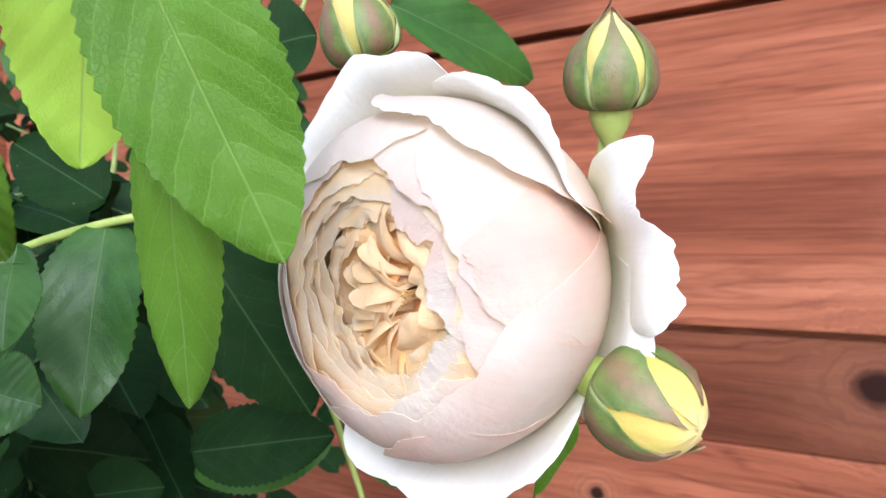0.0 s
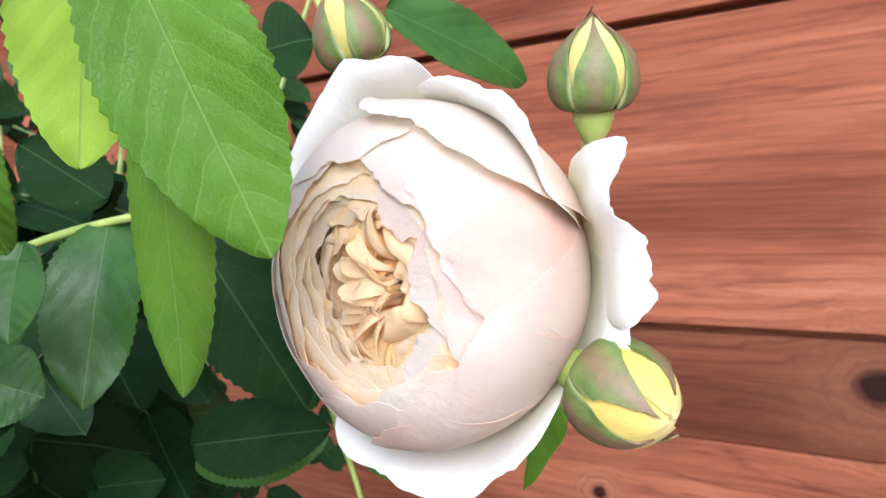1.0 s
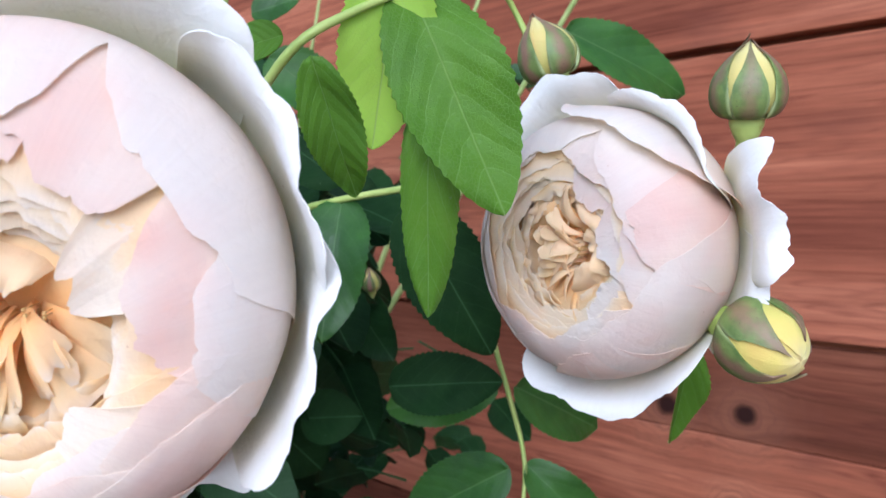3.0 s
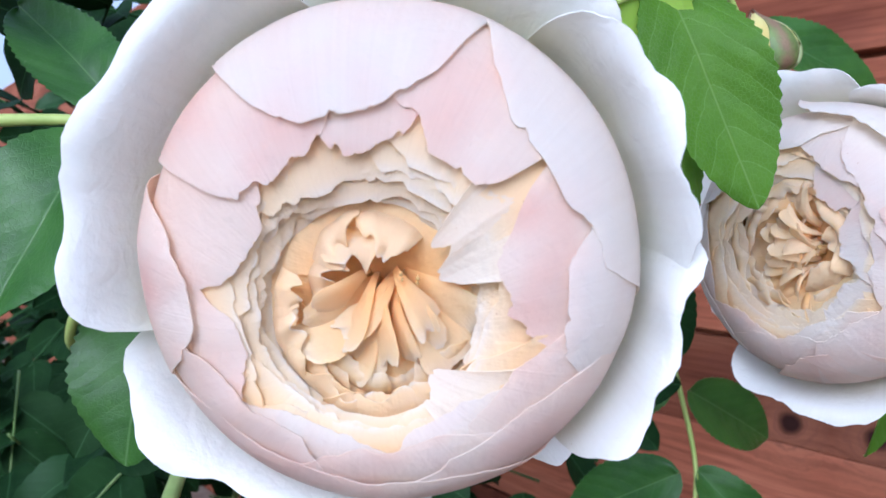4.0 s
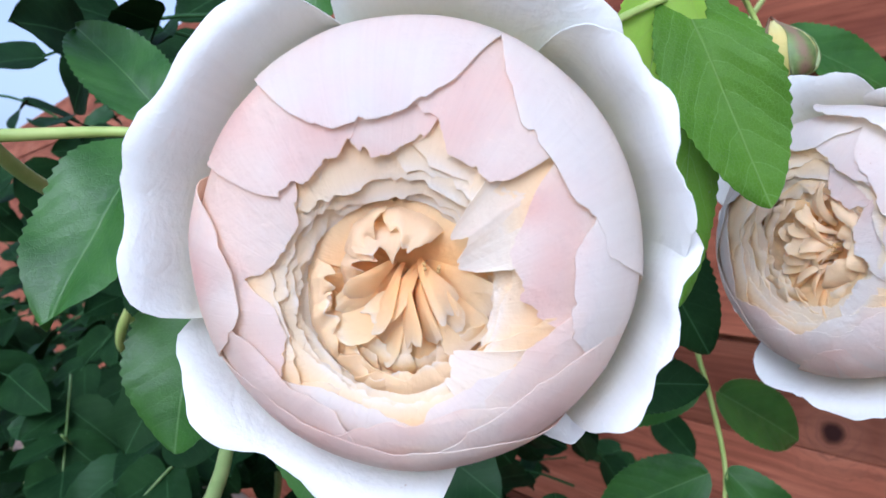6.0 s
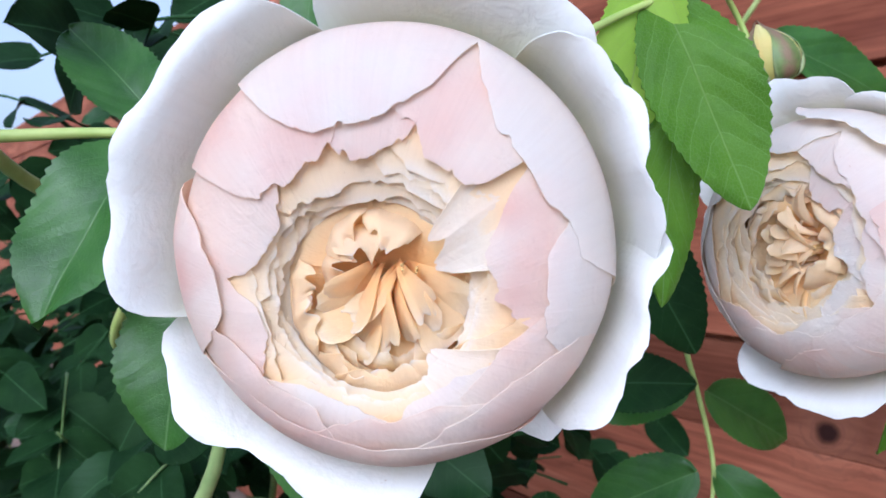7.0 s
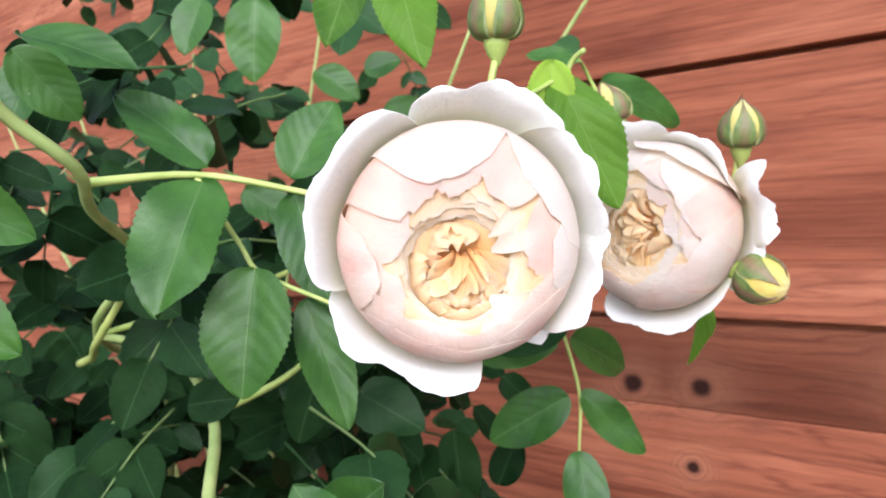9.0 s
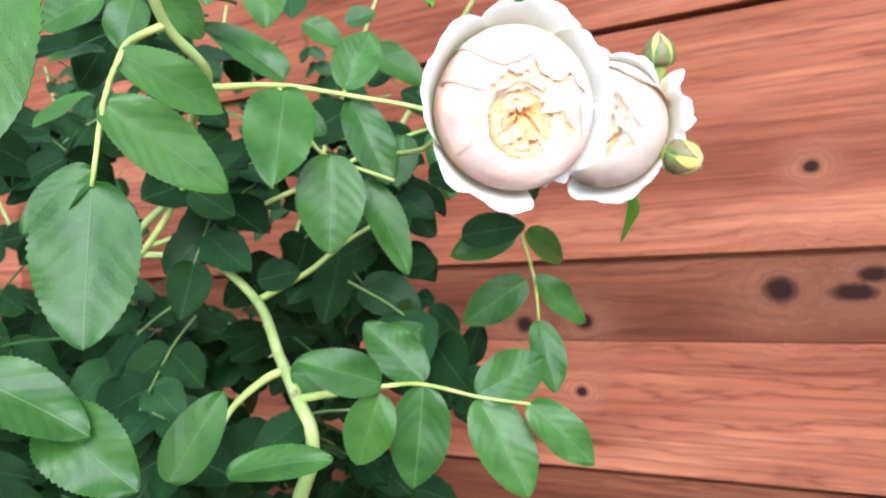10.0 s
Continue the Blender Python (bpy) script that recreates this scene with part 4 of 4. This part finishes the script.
leaf(bush, (-0.1941, -0.8648, 1.0984), (-0.1665, -0.7988, 1.0763), 0.030)
leaf(bush, (-0.1250, -1.0279, 1.0620), (-0.1005, -1.0139, 1.0024), 0.031, mat=YOUNG, label="large fresh green leaflet hanging over a bloom")
leaf(bush, (-0.1235, -1.0210, 1.0387), (-0.1312, -1.0115, 0.9720), 0.017, mat=FRESH, face=(0.55, -0.80, 0.1), fold=0.35, curl=0.7, label="pale lime leaflet with rolled edges")
leaf(bush, (-0.1240, -1.0340, 1.0680), (-0.1350, -1.0305, 1.0190), 0.026, mat=BACKLIT, face=(0.8, -0.5, 0.2))
leaf(bush, (-0.1029, -1.0741, 1.0307), (-0.1080, -1.0570, 1.0030), 0.013, mat=YOUNG, face=(0.6, -0.7, 0.2))
leaf(bush, (-0.1200, -0.8750, 0.9600), (-0.1330, -0.8632, 0.9131), 0.016, mat=YOUNG, face=(0.9, -0.3, 0.2), fold=0.6)


# leaflets behind and below
leaf(bush, (-0.1205, -1.0170, 1.0713), (-0.1390, -1.0330, 1.0747), 0.013, face=(0.4, -0.6, 0.7))
leaf(bush, (-0.2776, -1.2063, 0.8014), (-0.2585, -1.1838, 0.8456), 0.028)
leaf(bush, (-0.2430, -1.1979, 0.8065), (-0.2026, -1.1629, 0.8097), 0.024, face=(0.3, -0.6, 0.8))
leaf(bush, (-0.2753, -1.3091, 0.8755), (-0.2323, -1.2842, 0.8473), 0.030, face=(0.4, -0.6, 0.7))
leaf(bush, (-0.2572, -1.2870, 0.8543), (-0.2168, -1.2752, 0.8224), 0.034)
leaf(bush, (-0.1300, -1.3750, 0.9969), (-0.1275, -1.3850, 0.9446), 0.026)
leaf(bush, (-0.2623, -1.2440, 1.0461), (-0.2891, -1.2595, 1.0335), 0.026)
leaf(bush, (-0.2798, -1.2310, 1.0257), (-0.2954, -1.2516, 1.0197), 0.014, face=(0.3, -0.5, 0.8))
leaf(bush, (-0.2517, -1.2609, 0.9953), (-0.2560, -1.2865, 0.9785), 0.013, face=(0.3, -0.5, 0.8))
leaf(bush, (-0.2353, -1.2745, 0.9582), (-0.2532, -1.2964, 0.9324), 0.020, face=(0.6, -0.4, 0.6))
leaf(bush, (-0.3149, -1.1821, 1.0700), (-0.3144, -1.1933, 1.0389), 0.026)
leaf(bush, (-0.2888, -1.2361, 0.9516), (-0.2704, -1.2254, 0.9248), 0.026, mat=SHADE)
leaf(bush, (-0.2321, -1.0308, 1.1503), (-0.1966, -1.0420, 1.0779), 0.034, mat=YOUNG)
leaf(bush, (-0.2617, -1.0271, 1.1507), (-0.2606, -1.0501, 1.0971), 0.030, mat=YOUNG)
leaf(bush, (-0.3446, -1.0359, 1.1427), (-0.3459, -1.0363, 1.0909), 0.036)
leaf(bush, (-0.3741, -1.0563, 1.1435), (-0.3747, -1.0686, 1.1074), 0.026)
leaf(bush, (-0.3594, -0.9728, 1.1120), (-0.3346, -0.9554, 1.0914), 0.024)
leaf(bush, (-0.3305, -0.9527, 1.1111), (-0.3104, -0.9388, 1.1185), 0.020)
leaf(bush, (-0.3036, -0.9581, 1.0826), (-0.2693, -0.9340, 1.0538), 0.030)
leaf(bush, (-0.1900, -0.9282, 1.1101), (-0.1740, -0.9291, 1.1013), 0.018)
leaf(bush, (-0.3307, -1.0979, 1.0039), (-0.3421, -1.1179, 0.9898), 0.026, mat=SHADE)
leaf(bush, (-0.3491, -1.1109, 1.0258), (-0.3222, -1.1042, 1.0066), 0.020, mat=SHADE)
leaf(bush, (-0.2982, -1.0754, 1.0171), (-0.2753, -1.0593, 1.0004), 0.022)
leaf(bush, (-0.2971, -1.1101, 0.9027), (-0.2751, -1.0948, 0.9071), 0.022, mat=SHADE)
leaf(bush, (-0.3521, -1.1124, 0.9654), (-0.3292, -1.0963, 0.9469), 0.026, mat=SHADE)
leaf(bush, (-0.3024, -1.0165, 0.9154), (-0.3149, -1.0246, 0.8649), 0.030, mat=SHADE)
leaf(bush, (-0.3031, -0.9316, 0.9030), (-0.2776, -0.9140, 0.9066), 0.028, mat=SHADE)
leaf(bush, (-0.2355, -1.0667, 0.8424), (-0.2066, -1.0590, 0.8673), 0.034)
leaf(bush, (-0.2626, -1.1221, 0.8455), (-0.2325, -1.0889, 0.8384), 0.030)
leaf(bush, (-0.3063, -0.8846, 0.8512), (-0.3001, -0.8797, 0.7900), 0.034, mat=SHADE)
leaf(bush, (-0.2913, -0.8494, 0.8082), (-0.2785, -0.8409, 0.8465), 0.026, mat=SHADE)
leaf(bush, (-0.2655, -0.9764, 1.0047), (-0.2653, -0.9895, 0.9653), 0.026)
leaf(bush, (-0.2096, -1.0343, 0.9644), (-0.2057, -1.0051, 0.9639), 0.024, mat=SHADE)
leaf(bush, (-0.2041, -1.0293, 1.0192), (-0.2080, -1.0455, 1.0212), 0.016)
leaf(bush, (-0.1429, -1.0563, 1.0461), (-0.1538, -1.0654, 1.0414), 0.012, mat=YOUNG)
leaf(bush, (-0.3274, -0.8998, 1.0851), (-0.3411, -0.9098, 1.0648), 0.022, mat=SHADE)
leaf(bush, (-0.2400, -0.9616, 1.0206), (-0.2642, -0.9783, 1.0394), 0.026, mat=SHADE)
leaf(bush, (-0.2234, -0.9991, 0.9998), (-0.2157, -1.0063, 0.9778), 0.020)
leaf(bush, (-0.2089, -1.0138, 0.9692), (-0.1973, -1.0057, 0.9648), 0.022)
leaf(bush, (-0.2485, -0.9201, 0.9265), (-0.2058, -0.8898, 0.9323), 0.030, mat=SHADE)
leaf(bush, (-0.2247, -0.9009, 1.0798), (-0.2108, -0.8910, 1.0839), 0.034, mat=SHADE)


# ---- foliage that fills the bush ----
rs = np.random.RandomState(21)
SPARE = []
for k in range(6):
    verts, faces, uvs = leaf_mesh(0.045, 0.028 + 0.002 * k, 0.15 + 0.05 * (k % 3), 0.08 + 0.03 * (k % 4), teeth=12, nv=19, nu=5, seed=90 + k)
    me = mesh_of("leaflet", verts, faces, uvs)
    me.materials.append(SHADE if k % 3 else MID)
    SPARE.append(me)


def inside(x, y, z):
    """Whether the bush grows at a place: left of its open side, thinner towards the top."""
    if y < -1.05 and x > -0.36:
        return False
    if z - 0.98 > 0.16 * (0.02 - x) and 0.08 < (y + 1.2) / (0.02 - x) < 0.20:  # the sky shows over the shrub here
        return False
    if x > 0.064 - 0.66 * (y + 1.49) - 0.02 or x > -0.02 - 0.84 * (y + 1.11):
        return False
    return z < 0.90 or (x < -0.75 and z > 1.1) or rs.rand() < 0.30


def spray(x, y, z):
    """The poses and sizes of five leaflets on a stalk, and the stalk's line."""
    ang = rs.uniform(0, 2 * math.pi)
    d = Vector((math.cos(ang), math.sin(ang), rs.uniform(-0.9, 0.3))).normalized()
    root = Vector((x, y, z))
    side = d.cross(Vector((0, 0, 1))).normalized()
    out = []
    for t, s in ((0.35, 1), (0.35, -1), (0.72, 1), (0.72, -1), (1.0, 0)):
        at = root + d * 0.08 * t + Vector((0, 0, -0.015 * t * t))
        way = (d * (0.45 if s else 1.0) + side * s + Vector((0, 0, rs.uniform(-0.8, 0.0)))).normalized()
        up = Vector((rs.uniform(0.1, 1.0), rs.uniform(-1.1, -0.1), rs.uniform(0.1, 0.8)))
        m = leaf_pose(at, at + way, up)
        m.translation = at
        out.append((m, rs.uniform(0.75, 1.25)))
    return out, [root - d * 0.012, root + d * 0.03, root + d * 0.08 + Vector((0, 0, -0.015))]


def grown(count, low, high):
    made = []
    while len(made) < count:
        x, y, z = (rs.uniform(a, b) for a, b in zip(low, high))
        if inside(x, y, z):
            made.append(spray(x, y, z))
    return made


for leaves, line in grown(60, (-0.70, -1.10, 0.62), (-0.22, -0.75, 1.22)):
    stem("leaf_stalk", line, [0.0011, 0.0009, 0.0006], TWIG, bush, sides=5)
    for m, sc in leaves:
        ob = hang("leaflet", SPARE[rs.randint(6)], None, bush, "", m.translation)
        ob.rotation_euler = m.to_euler()
        ob.scale = (sc, sc, sc)

shrub = tagged(new("shrub"), "leafy dark green shrub growing along the fence", "shrub")
shrub.location = (-1.2, -0.45, 0.0)
for k in range(7):
    x, y = -1.2 + 0.09 * (k - 3), -0.45 + 0.05 * (k % 3)
    stem("cane", [(x, y, 0.0), (x - 0.03 * (k - 3), y - 0.02, 0.55), (x + 0.10 * (k - 3), y - 0.08, 1.0), (x + 0.20 * (k - 3), y - 0.10, 1.35)], [0.008, 0.006, 0.004, 0.002], CANE, shrub)

cr = np.random.RandomState(77)
# the last 14 canes only hold up the unseen shading foliage
for k in range(34):
    far = k < 20
    x, y = (cr.uniform(-3.3, -1.4), cr.uniform(-1.8, -0.75)) if far else (cr.uniform(-1.3, -0.55), cr.uniform(-1.7, -1.38))
    tall = cr.uniform(0.55, 0.85) if far else cr.uniform(0.9, 1.3)
    dx, dy = cr.uniform(-0.25, 0.25), cr.uniform(-0.15, 0.15)
    stem("cane", [(x, y, 0.0), (x + 0.2 * dx, y + 0.2 * dy, tall * 0.5), (x + 0.6 * dx, y + 0.6 * dy, tall * 0.85), (x + dx, y + dy, tall)], [0.006, 0.005, 0.003, 0.0015], CANE, shrub, sides=6)

# the deeper foliage, too many leaflets to count, joined; its green has the shade painted in
# The batch at y -1.75 to -1.32 stands unseen, added to cast shade
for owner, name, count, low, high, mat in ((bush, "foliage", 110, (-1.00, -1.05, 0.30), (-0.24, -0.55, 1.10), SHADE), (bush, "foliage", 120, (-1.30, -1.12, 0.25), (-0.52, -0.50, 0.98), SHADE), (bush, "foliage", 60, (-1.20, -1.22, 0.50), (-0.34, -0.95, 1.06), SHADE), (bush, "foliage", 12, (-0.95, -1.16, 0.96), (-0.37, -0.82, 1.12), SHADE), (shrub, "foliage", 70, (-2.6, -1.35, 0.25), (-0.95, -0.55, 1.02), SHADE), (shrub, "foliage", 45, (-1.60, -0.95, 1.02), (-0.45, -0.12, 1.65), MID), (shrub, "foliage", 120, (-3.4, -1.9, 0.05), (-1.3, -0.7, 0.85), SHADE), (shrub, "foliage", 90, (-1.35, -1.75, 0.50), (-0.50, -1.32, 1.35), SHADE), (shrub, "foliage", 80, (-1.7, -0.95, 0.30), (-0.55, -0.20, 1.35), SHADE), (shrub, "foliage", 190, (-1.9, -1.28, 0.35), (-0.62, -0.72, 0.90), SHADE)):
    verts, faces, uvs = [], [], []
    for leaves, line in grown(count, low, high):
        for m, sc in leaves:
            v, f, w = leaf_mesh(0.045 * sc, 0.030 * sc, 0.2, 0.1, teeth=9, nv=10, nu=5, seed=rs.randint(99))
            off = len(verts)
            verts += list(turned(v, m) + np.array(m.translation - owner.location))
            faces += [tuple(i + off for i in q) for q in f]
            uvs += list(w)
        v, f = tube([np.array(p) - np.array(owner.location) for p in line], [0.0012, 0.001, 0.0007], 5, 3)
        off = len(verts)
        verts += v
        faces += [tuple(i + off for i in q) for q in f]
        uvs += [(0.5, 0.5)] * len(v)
    tagged(hang(name, mesh_of(name, verts, faces, uvs), mat, owner, "dense leaves in shade-darkened green, too many to count", owner.location), kind="stuff")

# sprays between the canes, nearer than the deep foliage
rs = np.random.RandomState(5)
for k in range(16):
    leaves, line = spray(rs.uniform(-0.47, -0.28), rs.uniform(-1.03, -0.90), rs.uniform(0.90, 1.05))
    stem("leaf_stalk", line, [0.0011, 0.0009, 0.0006], TWIG, bush, sides=5)
    for m, sc in leaves:
        ob = hang("leaflet", SPARE[rs.randint(6)], None, bush, "", m.translation)
        ob.rotation_euler = m.to_euler()
        ob.scale = (sc, sc, sc)
